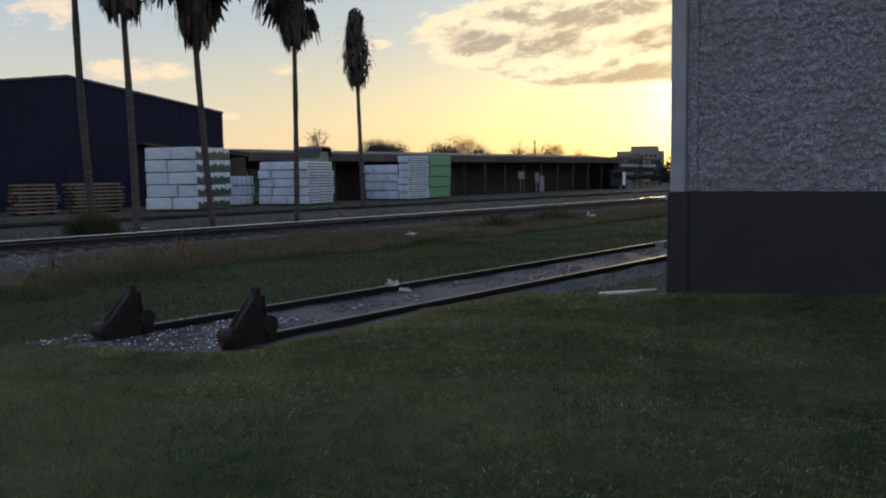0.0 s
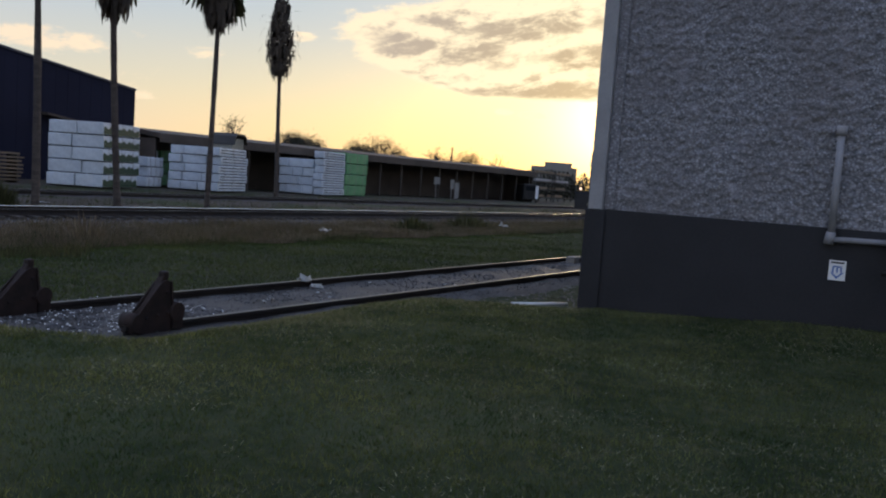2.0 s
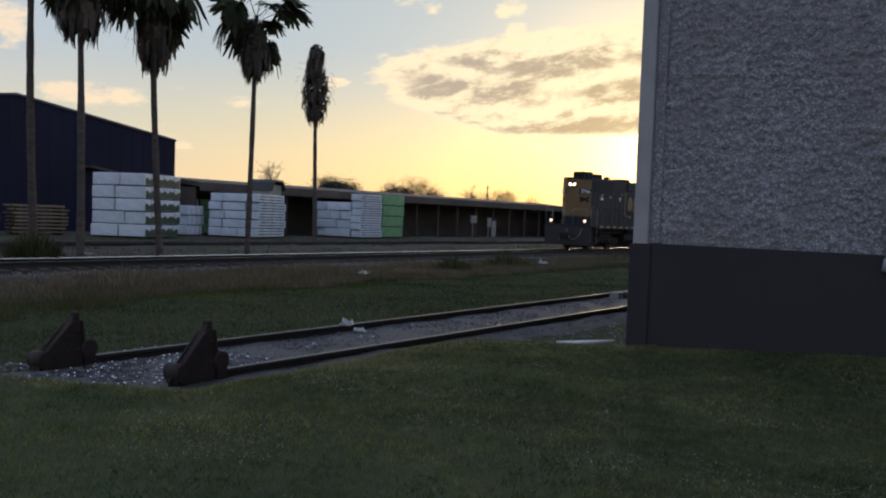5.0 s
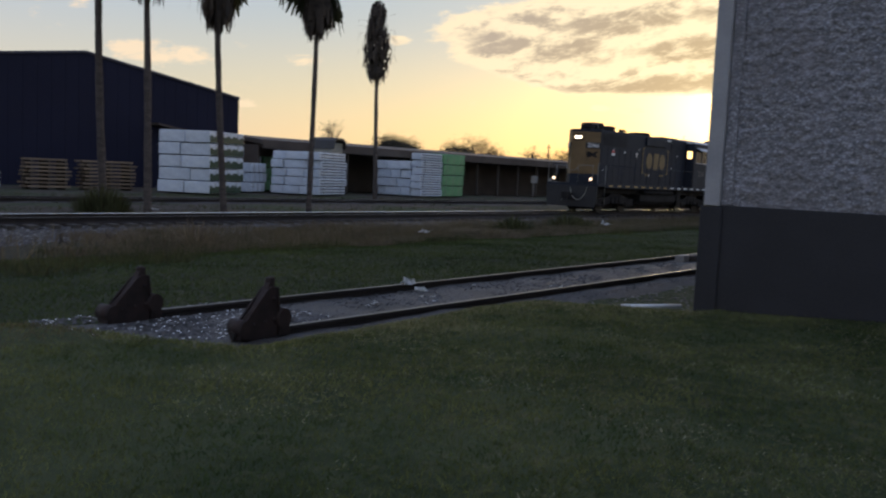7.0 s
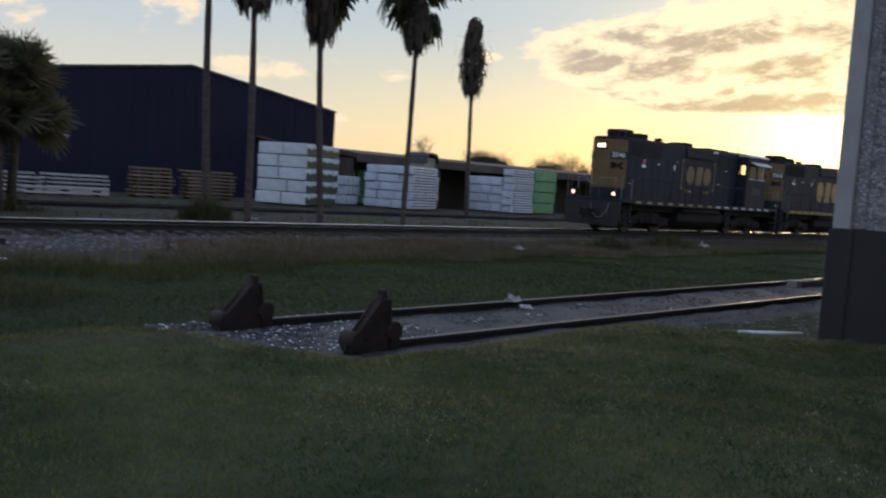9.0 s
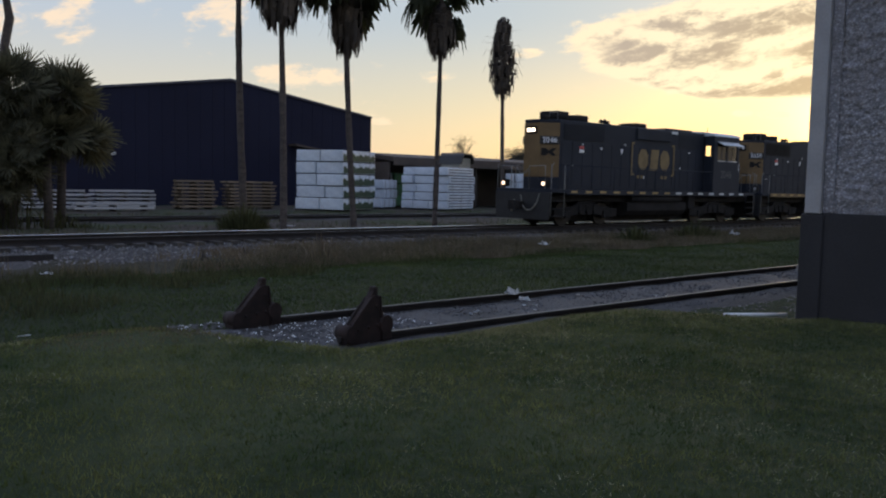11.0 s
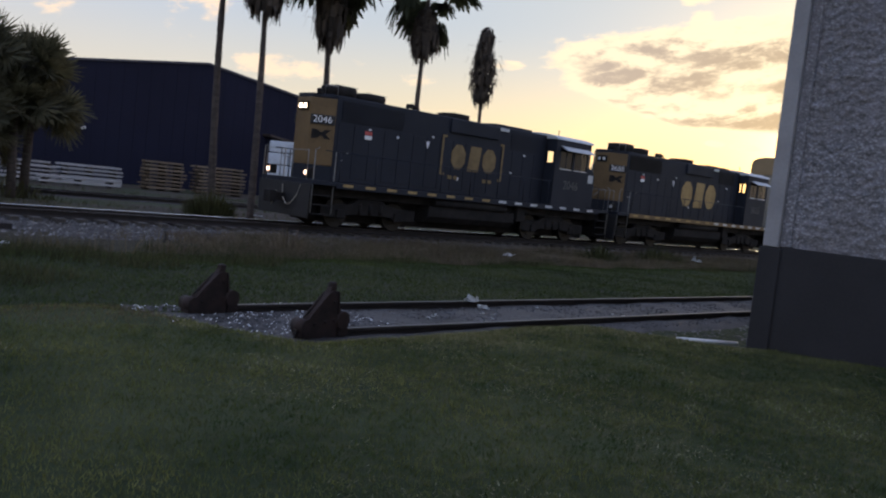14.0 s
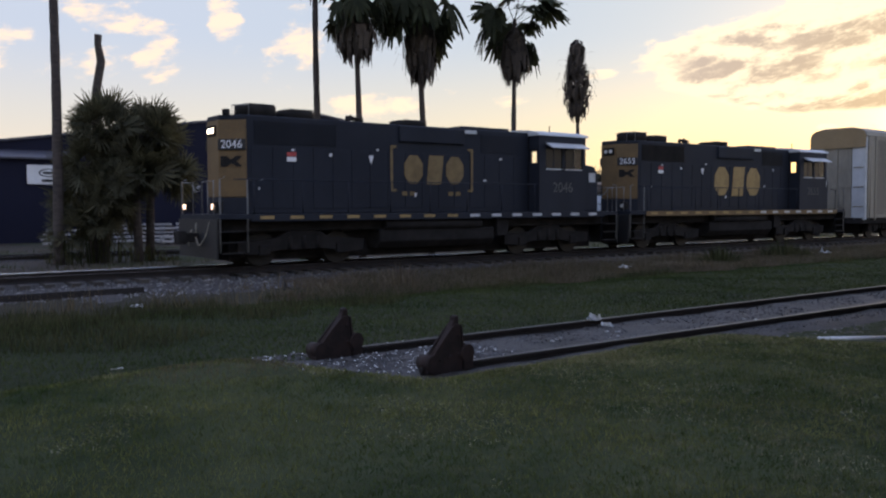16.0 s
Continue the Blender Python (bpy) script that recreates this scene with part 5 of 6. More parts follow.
def van(x, y):
    t = thing("van", "dark delivery van with a pale nose parked by the shed", "van", pose(x, y, -0.3, 0, 0, 40))
    bm = bmesh.new()
    prism(bm, [(0, 0.35), (5.0, 0.35), (5.0, 1.15), (4.3, 1.35), (3.7, 2.1), (0, 2.2)], "y", 0, 1.9, 0.08)
    part("body", bm, M_DARKMETAL, t)
    bm = bmesh.new()
    box(bm, 5.0, 5.12, 0.05, 1.85, 0.4, 1.1, 0.04)
    part("bumper", bm, M_WHITE, t, "white front bumper")
    bm = bmesh.new()
    box(bm, -0.06, -0.005, 0.1, 0.45, 0.5, 2.0, 0.01)
    part("rear_panel", bm, M_WHITE, t, "white rear panel")
    bm = bmesh.new()
    prism(bm, [(3.72, 1.4), (4.2, 1.4), (3.7, 2.0), (3.2, 2.0), (3.2, 1.4)], "y", -0.02, -0.005)
    box(bm, -0.02, -0.005, 0.25, 1.65, 1.4, 1.95)
    part("window", bm, M_DARKGLASS, t)
    for wx in (0.9, 4.1):
        for wy in (-0.02, 1.72):
            bm = bmesh.new()
            tube(bm, [(wx, wy, 0.33), (wx, wy + 0.2, 0.33)], 0.33, 16)
            part("wheel", bm, M_BLACK, t)


van(91.6, 46.3)


# ---- litter ----
def scrap(label, c, size, seed, mat=None):
    rnd = random.Random(seed)
    bm = bmesh.new()
    g = [[bm.verts.new((c[0] + (i / 4 - 0.5) * size[0] + rnd.gauss(0, 0.012), c[1] + (j / 4 - 0.5) * size[1] + rnd.gauss(0, 0.012), c[2] + abs(rnd.gauss(0, 0.35)) * size[2])) for i in range(5)] for j in range(5)]
    for j in range(4):
        for i in range(4):
            bm.faces.new((g[j][i], g[j][i + 1], g[j + 1][i + 1], g[j + 1][i]))
    bmesh.ops.solidify(bm, geom=list(bm.faces), thickness=0.006)
    tagged(part("litter_scrap", bm, mat or M_PLASTIC), label, "litter", "scattered litter")


scrap("crumpled white plastic scrap on the ballast slope", (20.2, 17.9, -0.22), (0.34, 0.25, 0.18), 1)
scrap("crumpled pale plastic scrap among the weeds", (33.0, 18.6, -0.25), (0.5, 0.35, 0.2), 2)
scrap("torn clear plastic sheet lying over the siding rail", (9.13, 8.72, 0.035), (0.22, 0.09, 0.14), 3)
scrap("torn clear plastic sheet lying by the siding rail", (9.26, 8.58, -0.045), (0.07, 0.22, 0.10), 4)
scrap("small paper scrap in the lawn", (2.65, 9.4, -0.02), (0.12, 0.05, 0.03), 5)
scrap("small paper scrap in the lawn", (1.75, 7.95, 0.02), (0.05, 0.05, 0.03), 6)
scrap("pale scrap on the ballast shoulder", (5.4, 17.9, -0.35), (0.25, 0.2, 0.1), 7)
scrap("small paper scrap by the wheel stop", (5.0, 7.0, -0.06), (0.07, 0.05, 0.03), 8)
scrap("pale scrap in the yard dirt", (18.6, 30.4, -0.28), (0.5, 0.2, 0.1), 9)
scrap("pale plank scrap in the yard", (57, 37.5, -0.3), (1.5, 0.3, 0.1), 10)
for i in range(14):
    rnd = random.Random(60 + i)
    scrap("small white chip between the siding rails", (rnd.uniform(6, 12), rnd.uniform(7.5, 8.6), -0.045), (0.035, 0.03, 0.03), 60 + i)
t = thing("derail_block", "dark timber block with a grey end lying on the siding", "block")
bm = bmesh.new()
box(bm, 18.0, 19.1, 8.35, 8.6, -0.1, 0.08, 0.02)
part("timber", bm, M_TIE, t)
bm = bmesh.new()
box(bm, 17.7, 17.99, 8.37, 8.58, -0.1, 0.10, 0.02)
part("end_block", bm, M_FARWALL, t)
for i, (x, y) in enumerate(((9.2, 19.0), (10.6, 19.6))):
    bm = bmesh.new()
    tube(bm, [(x, y, -0.42), (x + 0.08, y, -0.2), (x + 0.02, y, 0.0), (x + 0.2, y, 0.02)], [0.03, 0.025, 0.02, 0.012], 6)
    tube(bm, [(x + 0.07, y, -0.22), (x + 0.3, y + 0.05, -0.34)], [0.02, 0.012], 6)
    tagged(part("broken_branch", bm, M_TWIG), "dark broken branch sticking out of the ballast", "branch")
t = thing("loose_rail", "old rusty rail lying on the ballast shoulder", "rail")
bm = bmesh.new()
prism(bm, [(-0.06, -0.08), (0.06, -0.08), (0.035, 0.06), (-0.035, 0.06)], "x", -4.5, 2.2, 0.0, pose(4.2, 20.6, -0.26, 0, 0, 3))
part("bar", bm, M_RAILSIDE, t)


# ---- train ----
def text_mesh(body, size, mat, m, parent, name="number"):
    cu = bpy.data.curves.new("lettering", "FONT")
    cu.body, cu.size, cu.extrude, cu.align_x, cu.align_y = body, size, 0.004, "CENTER", "CENTER"
    ob = new("lettering", cu)
    me = bpy.data.meshes.new_from_object(ob.evaluated_get(bpy.context.evaluated_depsgraph_get()))
    bpy.data.objects.remove(ob)
    me.materials.clear()
    me.materials.append(mat)
    o = new(name, me)
    o.parent = parent
    o.matrix_basis = m
    return o


def truck(loco, x, base, name="truck"):
    t = bmesh.new()
    for s in (-1, 1):
        y = s * 1.02
        prism(t, [(x - base * 0.82, 0.38), (x - base * 0.82, 0.72), (x - base * 0.35, 0.80), (x - base * 0.2, 1.0), (x + base * 0.2, 1.0), (x + base * 0.35, 0.80), (x + base * 0.82, 0.72), (x + base * 0.82, 0.38), (x + base * 0.62, 0.34), (x + base * 0.3, 0.46), (x - base * 0.3, 0.46), (x - base * 0.62, 0.34)], "y", y - 0.07, y + 0.07, 0.015)
    f = part(name, t, M_UNDER, loco, "dark cast truck frame")
    for a in (-0.5, 0.5):
        bm = bmesh.new()
        box(bm, x + a * base - 0.55, x + a * base + 0.55, -0.6, 0.6, 0.2, 0.78, 0.06)
        part("traction_motor", bm, M_UNDER, f)
    bm = bmesh.new()
    box(bm, x - base * 0.8, x + base * 0.8, -0.5, 0.5, 0.7, 0.98, 0.03)
    part("bolster", bm, M_UNDER, f)
    for s in (-1, 1):
        for a in (-0.5, 0.5):
            bm = bmesh.new()
            box(bm, x + a * base - 0.17, x + a * base + 0.17, s * 1.10 - 0.06, s * 1.10 + 0.06, 0.32, 0.62, 0.03)
            part("axle_box", bm, M_UNDER, f)
        for a in (-0.18, 0.0, 0.18):
            bm = bmesh.new()
            tube(bm, [(x + a * base, s * 1.06, 0.48), (x + a * base, s * 1.06, 0.86)], 0.085, 8)
            part("spring", bm, M_UNDER, f)


def wheelset(parent, x, r):
    """Axle with two wheels, its origin on the axle."""
    bm = bmesh.new()
    for s in (-1, 1):
        tube(bm, [(0, s * 0.69, 0), (0, s * 0.735, 0)], r + 0.026, 28)
        tube(bm, [(0, s * 0.735, 0), (0, s * 0.83, 0)], r, 28)
        for k in range(4):
            a = k * math.pi / 2
            tube(bm, [(math.cos(a) * r * 0.6, s * 0.83, math.sin(a) * r * 0.6), (math.cos(a) * r * 0.6, s * 0.845, math.sin(a) * r * 0.6)], 0.05, 8)
    tube(bm, [(0, -0.7, 0), (0, 0.7, 0)], 0.09, 10)
    w = part("wheelset", bm, M_WHEEL, parent, "dark steel wheels on an axle")
    w.matrix_basis = pose(x, 0, r)
    SPIN.append((w, x, r))


SPIN = []


def block(loco, name, a, mat, bev=0.0, label=""):
    bm = bmesh.new()
    box(bm, *a, bev)
    return part(name, bm, mat, loco, label)


def bar(loco, name, pts, r, mat, seg=6, label=""):
    bm = bmesh.new()
    tube(bm, pts, r, seg)
    return part(name, bm, mat, loco, label)


def locomotive(label, number, lit, big_logo):
    L = thing("locomotive", label, "locomotive", group="train")
    block(L, "underframe", (-0.4, 15.3, -1.1, 1.1, 1.0, 1.36), M_UNDER, 0.03)
    block(L, "walkway", (-0.44, 15.34, -1.5, 1.5, 1.361, 1.5), M_LOCOBLUE, 0.01)
    for s in (-1, 1):
        block(L, "side_sill", (0.5, 14.6, s * 1.503 - 0.012, s * 1.503 + 0.012, 1.30, 1.49), M_LOCOBLUE if not big_logo else M_LOCOYELLOW)
        for k in range(15):
            x = 0.75 + 0.93 * k
            block(L, "reflective_strip", (x, x + 0.42, s * 1.518 - 0.002, s * 1.518 + 0.002, 1.36, 1.45), M_LOGO if k < 8 else M_LOCOGREY, 0, "reflective strip")
    # pilots, steps and couplers
    for x, d in ((-0.45, -1), (15.35, 1)):
        bm = bmesh.new()
        prism(bm, [(-1.45, 0.28), (1.45, 0.28), (1.5, 1.36), (-1.5, 1.36)], "x", x, x + 0.05 * d, 0.008)
        part("pilot", bm, M_BLACK, L)
        bm = bmesh.new()
        box(bm, x, x + d * 0.55, -0.12, 0.12, 0.72, 0.98, 0.02), box(bm, x + d * 0.42, x + d * 0.66, -0.2, 0.2, 0.66, 1.04, 0.03)
        part("coupler", bm, M_UNDER, L)
        for s in (-1, 1):
            for k in range(3):
                block(L, "step", (min(x + 0.08 * -d, x - 0.75 * d), max(x + 0.08 * -d, x - 0.75 * d), s * 1.2, s * 1.5, 0.40 + 0.3 * k, 0.44 + 0.3 * k), M_UNDER, 0.005)
            bar(L, "stanchion", [(x - 0.05 * d, s * 1.47, 0.45), (x - 0.05 * d, s * 1.47, 2.45), (x - 0.2 * d, s * 1.45, 2.52)], 0.022, M_RAILING, 6, "white grab rail by the steps")
            bar(L, "stanchion", [(x - 0.85 * d, s * 1.47, 0.45), (x - 0.85 * d, s * 1.47, 2.45), (x - 1.3 * d, s * 1.47, 2.46)], 0.022, M_RAILING if d < 0 else M_LOCOBLUE, 6, "grab rail by the steps")
            bar(L, "end_rail", [(x + 0.02 * d, s * 0.35, 1.5), (x + 0.02 * d, s * 0.35, 2.4), (x + 0.02 * d, s * 1.2, 2.42), (x + 0.02 * d, s * 1.2, 1.5)], 0.02, M_RAILING, 6, "white end platform railing")
        bar(L, "air_hose", [(x + 0.05 * d, -0.95, 1.30), (x + 0.12 * d, -0.88, 0.95), (x + 0.16 * d, -0.62, 0.66), (x + 0.16 * d, -0.38, 0.64), (x + 0.13 * d, -0.1, 0.85), (x + 0.06 * d, 0.05, 1.25)], 0.02, M_HOSE, 8, "pale looped air hose")
        bar(L, "air_hose", [(x + 0.06 * d, 0.4, 1.05), (x + 0.14 * d, 0.42, 0.75), (x + 0.12 * d, 0.5, 0.55)], 0.024, M_HOSE, 8, "pale air hose")
        bar(L, "chain", [(x + 0.03 * d, -0.34, 2.32), (x + 0.03 * d, -0.15, 2.14), (x + 0.03 * d, 0.15, 2.14), (x + 0.03 * d, 0.34, 2.32)], 0.018, M_RAILING, 6)
    for s in (-1, 1):
        h = block(L, "ditch_light", (-0.44, -0.2, s * 1.1 - 0.13, s * 1.1 + 0.13, 1.56, 1.86), M_UNDER, 0.02)
        bar(h, "lens", [(-0.48, s * 1.1, 1.71), (-0.43, s * 1.1, 1.71)], 0.075, M_DITCH if lit else M_DEADLAMP, 16)
    # long hood with the chamfered yellow end
    bm = bmesh.new()
    prism(bm, [(0.62, -0.95), (11.28, -0.95), (11.28, 0.95), (0.62, 0.95)], "z", 1.5, 4.30, 0.03)
    hood = part("long_hood", bm, M_LOCOBLUE, L, "dark blue long hood")
    bm = bmesh.new()
    prism(bm, [(0.0, -0.42), (0.60, -0.945), (0.615, -0.945), (0.615, 0.945), (0.60, 0.945), (0.0, 0.42)], "z", 1.98, 4.16, 0.02)
    end = part("hood_end", bm, M_LOCOYELLOW, L, "yellow hood end")
    bm = bmesh.new()
    prism(bm, [(0.0, -0.42), (0.60, -0.945), (0.615, -0.945), (0.615, 0.945), (0.60, 0.945), (0.0, 0.42)], "z", 1.5, 1.975, 0.01)
    part("hood_end_band", bm, M_LOCOBLUE, L)
    bm = bmesh.new()
    prism(bm, [(0.02, -0.42), (0.60, -0.93), (0.615, -0.93), (0.615, 0.93), (0.60, 0.93), (0.02, 0.42)], "z", 4.165, 4.30, 0.02)
    part("hood_end_band", bm, M_LOCOBLUE, L)
    for k in range(16):
        for s in (-1, 1):
            x = 0.75 + 0.655 * k
            block(hood, "hood_door", (x, x + 0.625, s * 0.955 - 0.012, s * 0.955 + 0.012, 1.66, 3.42), M_LOCOBLUE, 0.006)
    for s in (-1, 1):
        bm = bmesh.new()
        for k in range(16):
            box(bm, 0.85, 3.5, s * 0.965 - 0.012, s * 0.965 + 0.012, 3.52 + 0.04 * k, 3.545 + 0.04 * k)
        part("radiator_grille", bm, M_UNDER if big_logo else M_LOCOBLUE, hood)
        block(hood, "bulge", (5.75, 8.35, s * 0.99 - 0.05, s * 0.99 + 0.05, 3.75, 4.26), M_LOCOBLUE, 0.03)
        bm = bmesh.new()
        for k in range(7):
            box(bm, 9.1, 10.7, s * 0.965 - 0.012, s * 0.965 + 0.012, 3.55 + 0.09 * k, 3.60 + 0.09 * k)
        part("intake_grille", bm, M_UNDER if big_logo else M_LOCOBLUE, hood)
    for x, r, z in ((1.32, 0.60, 4.68), (2.62, 0.58, 4.60), (6.75, 0.62, 4.52)):
        bm = bmesh.new()
        tube(bm, [(x, 0, 4.29), (x, 0, z - 0.04), (x, 0, z)], [r, r, r - 0.05], 28)
        fan = part("roof_fan", bm, M_UNDER, hood, "round radiator fan housing")
        bm = bmesh.new()
        for k in range(5):
            box(bm, x - r * 0.8, x + r * 0.8, -0.45 + 0.22 * k, -0.43 + 0.22 * k, z, z + 0.012)
        part("fan_guard", bm, M_DARKMETAL, fan)
    block(hood, "exhaust_stack", (8.75, 9.35, -0.22, 0.22, 4.29, 4.44), M_UNDER, 0.02)
    block(hood, "roof_hatch", (8.45, 10.6, -0.7, 0.7, 4.295, 4.42), M_LOCOBLUE, 0.03)
    horn = block(hood, "horn", (4.7, 4.8, -0.25, 0.25, 4.30, 4.42), M_UNDER, 0.01)
    for y, d in ((-0.2, -1), (0.0, -1), (0.2, 1)):
        bm = bmesh.new()
        tube(bm, [(4.75, y, 4.48), (4.75 + d * 0.22, y, 4.49), (4.75 + d * 0.34, y, 4.49)], [0.035, 0.05, 0.10], 10)
        part("trumpet", bm, M_UNDER, horn)
    bar(hood, "roof_grab", [(0.35, -0.6, 4.3), (0.35, -0.6, 4.58), (0.85, -0.6, 4.62), (0.85, -0.6, 4.3)], 0.018, M_RAILING)
    block(hood, "roof_bracket", (0.1, 0.28, -0.62, -0.48, 4.30, 4.46), M_UNDER, 0.01)
    # headlamps
    hb = block(L, "headlight", (-0.05, 0.02, -0.27, 0.27, 3.72, 4.02), M_UNDER, 0.02)
    for s in (-1, 1):
        bar(hb, "lens", [(-0.075, s * 0.125, 3.87), (-0.05, s * 0.125, 3.87)], 0.075, M_LAMP if lit else M_DEADLAMP, 18)
    # number boards on the chamfers
    for s in (-1, 1):
        ax = Vector((0.752, -0.659, 0)) if s < 0 else Vector((-0.752, -0.659, 0))
        nz = ax.cross(Vector((0, 0, 1)))
        c = Vector((0.30, s * 0.685, 3.46))
        m = Matrix(((ax.x, 0, nz.x, c.x), (ax.y, 0, nz.y, c.y), (0, 1, 0, c.z), (0, 0, 0, 1)))
        bm = bmesh.new()
        box(bm, -0.40, 0.40, -0.155, 0.155, 0.0, 0.05, 0.01)
        bm.transform(m)
        nb = part("number_board", bm, M_BLACK, L, "number board on the hood corner")
        text_mesh(number, 0.315, M_WHITE, m @ pose(0, 0, 0.054), nb)
        bm = bmesh.new()
        prism(bm, [(-0.33, -0.62), (-0.16, -0.62), (-0.02, -0.52), (0.12, -0.62), (0.3, -0.62), (0.14, -0.47), (0.3, -0.32), (0.12, -0.32), (-0.02, -0.42), (-0.16, -0.32), (-0.33, -0.32)], "z", 0.025, 0.03)
        bm.transform(m)
        part("emblem", bm, M_UNDER, end, "dark plain emblem shape")
    # stickers and small plates on the near side
    for x, z, w, h, mt in ((1.85, 3.02, 0.30, 0.13, M_WHITE), (1.85, 3.17, 0.30, 0.12, M_REDINK), (2.0, 3.33, 0.10, 0.05, M_WHITE), (3.25, 3.2, 0.09, 0.09, M_WHITE), (4.9, 3.44, 0.10, 0.05, M_WHITE), (0.95, 2.2, 0.05, 0.05, M_WHITE), (6.35, 2.02, 0.06, 0.12, M_WHITE), (9.9, 3.3, 0.12, 0.05, M_WHITE), (9.2, 2.55, 0.12, 0.05, M_WHITE)):
        block(L, "plate", (x, x + w, -0.975, -0.969, z, z + h), mt, 0, "small safety plate")
    bm = bmesh.new()
    prism(bm, [(4.62, 3.28), (4.80, 3.28), (4.71, 3.0)], "y", -0.975, -0.969)
    part("plate", bm, M_WHITE, L, "small triangular plate")
    block(L, "roof_patch", (8.35, 8.85, -1.045, -1.04, 4.13, 4.25), M_LOCOGREY, 0, "pale panel at the hood's upper edge")
    # plain yellow emblem shapes
    for s in (-1, 1):
        y0, y1 = (s * 0.980, s * 0.972)
        x0, x1, z0, z1 = (5.5, 9.0, 2.12, 3.40) if big_logo else (5.9, 8.4, 2.42, 3.36)
        w, zm = (x1 - x0) / 3, (z0 + z1) / 2
        hh = (z1 - z0) / 2
        c8 = 0.28
        shapes = [[(x0 + w * (k + 0.48 + 0.45 * math.cos(a) / math.cos(c8)), zm + hh * math.sin(a) / math.cos(c8)) for a in (math.pi / 4 * q + (math.pi / 8 if k != 1 else 0.0) for q in range(8))] for k in range(3)]
        shapes[1] = [(x0 + w * 1.10, z0), (x0 + w * 1.80, z0), (x0 + w * 1.92, z1), (x0 + w * 1.22, z1)]
        for sh in shapes:
            bm = bmesh.new()
            prism(bm, sh, "y", min(y0, y1), max(y0, y1))
            part("emblem", bm, M_LOGO if big_logo else M_LOGOWORN, L, "plain faded yellow emblem shape")
        if not big_logo:
            for a, b in ((5.42, 1), (8.74, -1)):
                bm = bmesh.new()
                prism(bm, [(a, 2.18), (a + 0.22 * b, 2.18), (a + 0.22 * b, 2.26), (a + 0.09 * b, 2.26), (a + 0.09 * b, 3.55), (a + 0.22 * b, 3.55), (a + 0.22 * b, 3.63), (a, 3.63)], "y", min(y0, y1), max(y0, y1))
                part("bracket_mark", bm, M_LOGOWORN, L)
            for x in (5.85, 6.15, 7.7, 8.0):
                block(L, "lettering_bar", (x, x + 0.2, min(y0, y1), max(y0, y1), 2.05, 2.18), M_LOGOWORN)
    # cab: shell with open windows
    C = block(L, "cab", (11.3, 13.6, -1.5, 1.5, 1.5, 1.56), M_LOCOBLUE, 0, "dark blue cab with open windows")
    for s in (-1, 1):
        a, b = sorted((s * 1.5, s * 1.44))
        for w in ((11.3, 13.6, a, b, 1.56, 2.98), (11.3, 13.6, a, b, 3.80, 4.18), (11.3, 11.62, a, b, 2.98, 3.80), (12.42, 12.56, a, b, 2.98, 3.80), (13.44, 13.6, a, b, 2.98, 3.80)):
            block(C, "side_panel", w, M_LOCOBLUE)
        for w in ((11.63, 12.41), (12.57, 13.43)):
            block(C, "window_frame", (w[0], w[1], min(s * 1.505, s * 1.48), max(s * 1.505, s * 1.48), 2.985, 3.03), M_LOCOGREY, 0.004)
            # dark pane in the first window: the dim cab behind, put into the colour
            g = block(C, "window_pane", (w[0] + 0.02, w[1] - 0.02, min(s * 1.475, s * 1.47), max(s * 1.475, s * 1.47), 3.03, 3.79), M_DARKGLASS if w[0] < 12 else M_GLASS)
            g.visible_shadow = w[0] < 12
            if w[0] > 12:
                # added dark sheet over half the window, for the unlit interior behind it
                block(C, "shutter", (w[0] + 0.02, (w[0] + w[1]) / 2 - 0.02, min(s * 1.484, s * 1.478), max(s * 1.484, s * 1.478), 3.03, 3.79), M_DARKGLASS, 0, "dark half of the window standing for the dim cab inside")
            block(C, "mullion", ((w[0] + w[1]) / 2 - 0.02, (w[0] + w[1]) / 2 + 0.02, min(s * 1.485, s * 1.462), max(s * 1.485, s * 1.462), 3.03, 3.79), M_LOCOBLUE)
        bm = bmesh.new()
        prism(bm, [(s * 1.51, 3.90), (s * 1.86, 3.74), (s * 1.86, 3.77), (s * 1.51, 3.94)], "x", 11.6, 13.45)
        part("awning", bm, M_LOCOGREY, C, "pale metal sunshade over the cab windows")
        a, b = sorted((s * 0.96, s * 1.43))
        q0, q1 = sorted((s * 1.02, s * 1.36))
        for w in ((11.3, 11.36, a, b, 1.56, 3.22), (11.3, 11.36, a, b, 3.72, 4.18), (11.3, 11.36, a, min(q0, b), 3.22, 3.72) if s > 0 else (11.3, 11.36, a, q0, 3.22, 3.72), (11.3, 11.36, q1, b, 3.22, 3.72)):
            block(C, "end_panel", w, M_LOCOBLUE)
    for w in ((13.54, 13.6, -1.43, 1.43, 1.56, 3.02), (13.54, 13.6, -1.43, 1.43, 3.84, 4.18), (13.54, 13.6, -0.05, 0.05, 3.02, 3.84), (13.54, 13.6, -1.43, -1.38, 3.02, 3.84), (13.54, 13.6, 1.38, 1.43, 3.02, 3.84)):
        block(C, "front_panel", w, M_LOCOBLUE)
    block(C, "inner_bulkhead", (11.29, 11.35, -0.95, 0.95, 1.56, 4.18), M_UNDER)
    bm = bmesh.new()
    prism(bm, [(-1.55, 4.18), (1.55, 4.18), (1.5, 4.26), (1.1, 4.37), (0.5, 4.43), (-0.5, 4.43), (-1.1, 4.37), (-1.5, 4.26)], "x", 11.25, 13.72, 0.01)
    part("cab_roof", bm, M_LOCOGREY, C, "pale grey curved cab roof")
    bar(C, "antenna", [(13.4, 0.2, 4.4), (13.4, 0.2, 4.75)], 0.02, M_UNDER)
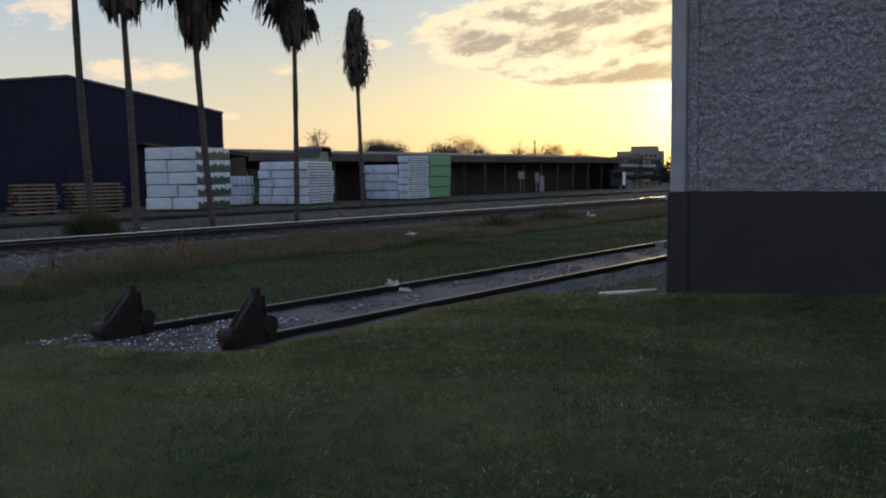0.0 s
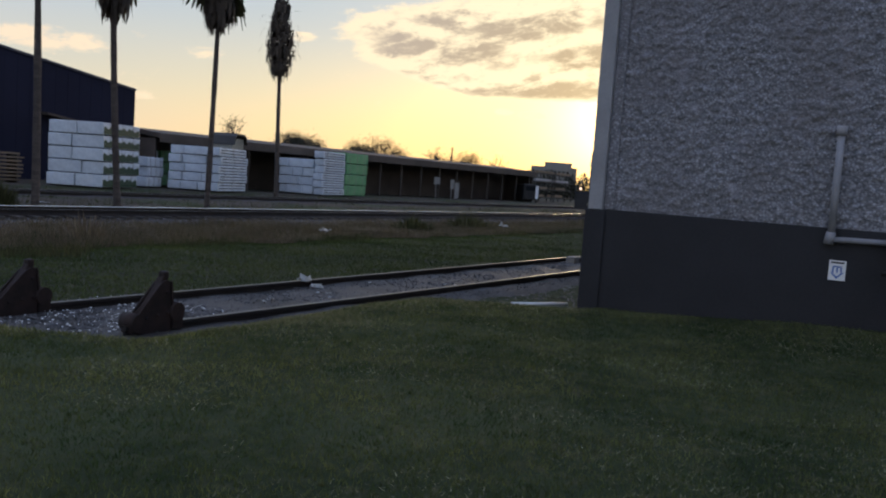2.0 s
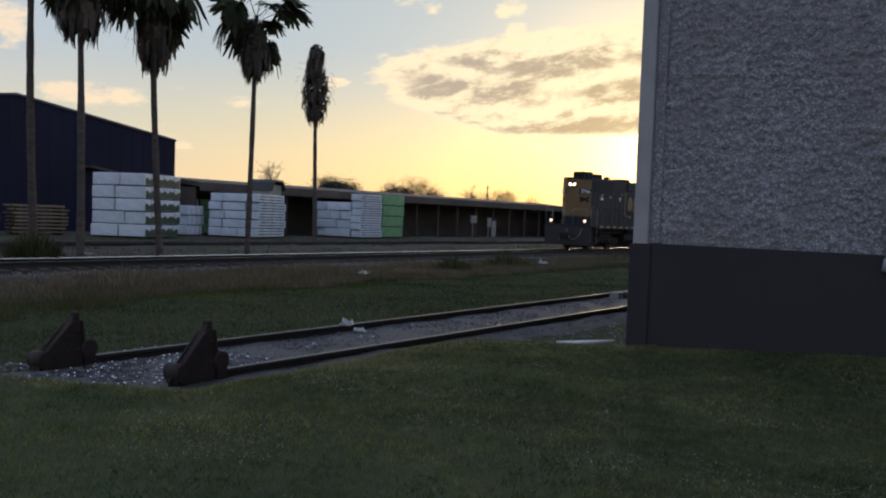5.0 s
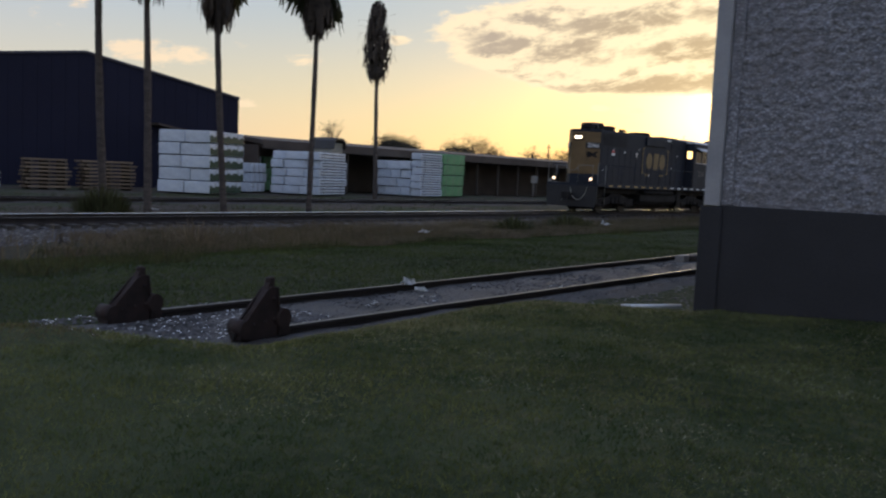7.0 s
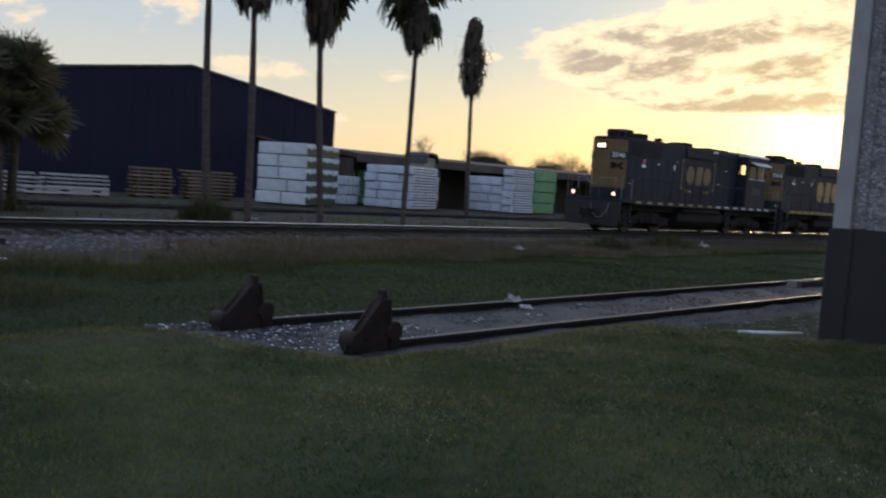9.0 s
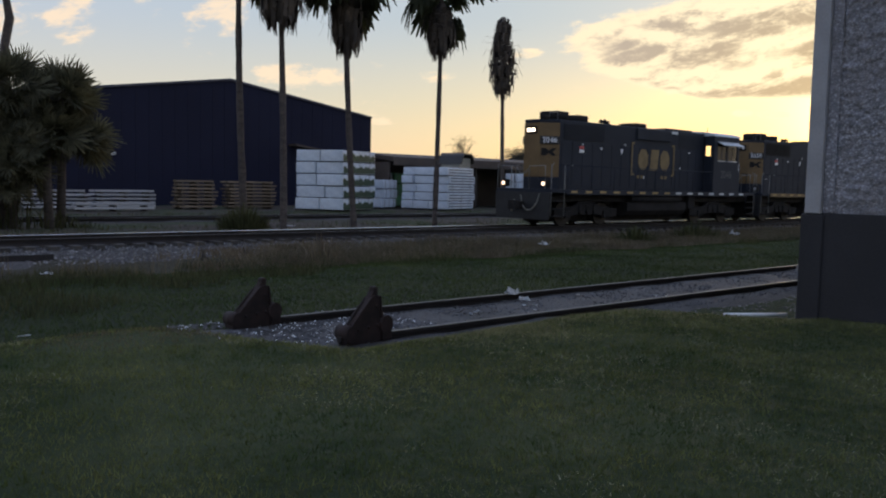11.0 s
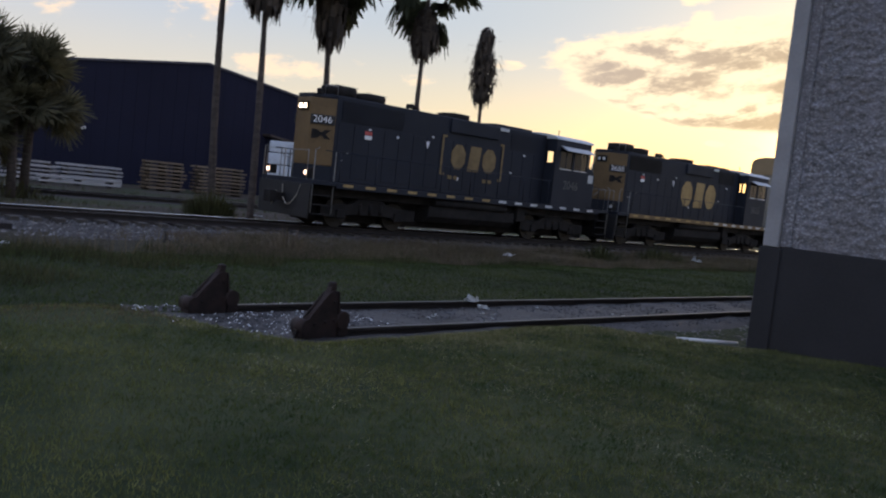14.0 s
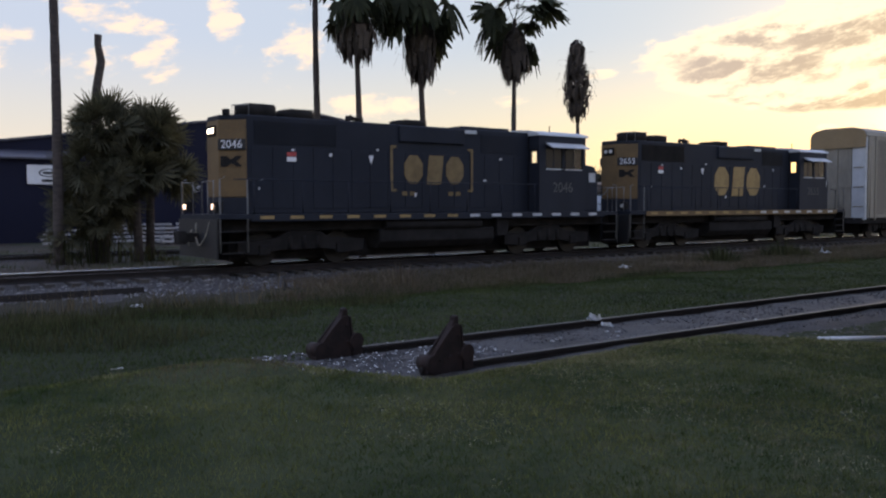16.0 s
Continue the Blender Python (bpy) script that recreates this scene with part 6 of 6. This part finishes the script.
    text_mesh(number, 0.50, M_DIM, pose(12.45, -1.506, 2.35, 90, 0, 0), C)
    bm = bmesh.new()
    prism(bm, [(13.62, 1.5), (14.95, 1.5), (14.95, 2.9), (14.75, 3.2), (13.62, 3.34)], "y", -0.85, 0.85, 0.05)
    part("nose", bm, M_LOCOBLUE, L, "low dark blue nose")
    block(L, "nose_plate", (14.45, 14.8, -0.862, -0.852, 2.6, 2.95), M_LOCOGREY, 0, "small pale notice")
    # side handrails
    for s in (-1, 1):
        bar(L, "handrail", [(0.0, s * 1.47, 2.46), (11.2, s * 1.47, 2.46)], 0.018, M_LOCOBLUE)
        for k in range(8):
            bar(L, "handrail_post", [(0.6 + 1.5 * k, s * 1.47, 1.5), (0.6 + 1.5 * k, s * 1.47, 2.46)], 0.018, M_LOCOBLUE)
    # added filler box that keeps the underside dark, closing the bright gaps below
    block(L, "underside_filler", (0.2, 14.8, -0.55, 0.55, 0.16, 1.0), M_UNDER, 0.03)
    for k in range(9):
        x = 0.5 + 1.55 * k
        for s in (-1, 1):
            block(L, "brake_rigging", (x, x + 0.5, s * 0.9 - 0.12, s * 0.9 + 0.12, 0.95, 1.30), M_UNDER, 0.03)
    # tank, trucks and wheels
    bm = bmesh.new()
    prism(bm, [(-1.3, 0.62), (-1.1, 0.40), (1.1, 0.40), (1.3, 0.62), (1.3, 1.0), (-1.3, 1.0)], "x", 4.8, 9.4, 0.03)
    part("fuel_tank", bm, M_UNDER, L)
    for s in (-1, 1):
        bar(L, "air_tank", [(5.0, s * 1.28, 1.14), (8.8, s * 1.28, 1.14)], 0.15, M_UNDER, 12)
        block(L, "equipment_box", (9.5, 10.0, s * 1.2 - 0.15, s * 1.2 + 0.15, 0.7, 1.3), M_UNDER, 0.02)
    for x in (2.3, 12.1):
        truck(L, x, 2.5)
        for a in (-1.25, 1.25):
            wheelset(L, x + a, 0.49)
    return L


def autorack():
    A = thing("autorack_car", "tall pale grey enclosed car-carrier freight car", "freight car", group="train")
    n = 26.0
    block(A, "underframe", (0, n, -1.35, 1.35, 0.75, 1.05), M_UNDER, 0.02)
    for s in (-1, 1):
        a, b = sorted((s * 1.5, s * 1.42))
        block(A, "side_wall", (0.25, n - 0.25, a, b, 1.05, 5.22), M_RACK)
        for k in range(14):
            x = 0.9 + k * 1.86
            block(A, "side_post", (x, x + 0.11, s * 1.52 - 0.03, s * 1.52 + 0.03, 0.95, 5.25), M_RACK, 0.008)
        # shade inside the wall slots, painted as dark bars on the solid side
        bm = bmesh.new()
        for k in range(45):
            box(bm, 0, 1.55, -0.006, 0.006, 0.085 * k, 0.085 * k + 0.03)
        me = mesh_of("slot_shade_bars", bm, M_SLOTSHADE)
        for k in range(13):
            piece("slot_shade_bars", me, A, pose(1.12 + k * 1.86, s * 1.505, 1.25))
    bm = bmesh.new()
    prism(bm, [(-1.52, 5.22), (1.52, 5.22), (1.46, 5.45), (1.2, 5.62), (0.7, 5.71), (-0.7, 5.71), (-1.2, 5.62), (-1.46, 5.45)], "x", 0.0, n, 0.02)
    part("roof", bm, M_RACK, A, "rounded pale roof")
    for x0, x1 in ((0.0, 0.25), (n - 0.25, n)):
        for j in range(4):
            y = -1.48 + 0.74 * j
            block(A, "end_door", (x0 + 0.03, x1 - 0.03, y + 0.01, y + 0.73, 0.95, 5.2), M_LOCOGREY if j in (0, 3) else M_RACK, 0.03, "pale folding end door")
            for z in (1.6, 2.6, 3.6):
                block(A, "door_rib", (x0 - 0.0, x0 + 0.03, y + 0.1, y + 0.64, z, z + 0.06), M_RACK, 0.004)
    bm = bmesh.new()
    prism(bm, [(-1.5, 4.65), (1.5, 4.65), (1.5, 5.24), (1.42, 5.45), (1.2, 5.6), (0.7, 5.69), (-0.7, 5.69), (-1.2, 5.6), (-1.42, 5.45), (-1.5, 5.24)], "x", -0.06, -0.005, 0.01)
    part("end_gable", bm, M_RACKEND, A, "weathered yellow end gable")
    for s in (-1, 1):
        bar(A, "ladder_rail", [(0.35, s * 1.56, 1.0), (0.35, s * 1.56, 5.0)], 0.02, M_RACK)
    bm = bmesh.new()
    box(bm, -0.7, 0, -0.12, 0.12, 0.72, 0.98, 0.02)
    part("coupler", bm, M_UNDER, A)
    for x in (2.6, n - 2.6):
        truck(A, x, 1.75)
        for a in (-0.87, 0.87):
            wheelset(A, x + a, 0.42)
    return A


LEAD = locomotive("dark blue diesel locomotive with yellow hood end and lit headlights", "2046", True, False)
TRAIL = locomotive("second dark blue diesel locomotive with large faded yellow emblem", "2655", False, True)
RACKCAR = autorack()
SPEED, X16 = 3.297, 9.36


def motions():
    """The train rolls by at an even walking-bike pace; its wheels turn with it."""
    for ob, back in ((LEAD, 0.0), (TRAIL, 16.5), (RACKCAR, 33.85)):
        walk(ob, [(t, pose(X16 + back + SPEED * (16 - t), 23.75, 0)) for t in (0, 4, 8, 12, 16)])
    for w, x, r in SPIN:
        walk(w, [(0.2 * k, pose(x, 0, r, 0, -math.degrees(SPEED * 0.2 * k / r), 0)) for k in range(81)])


motions()
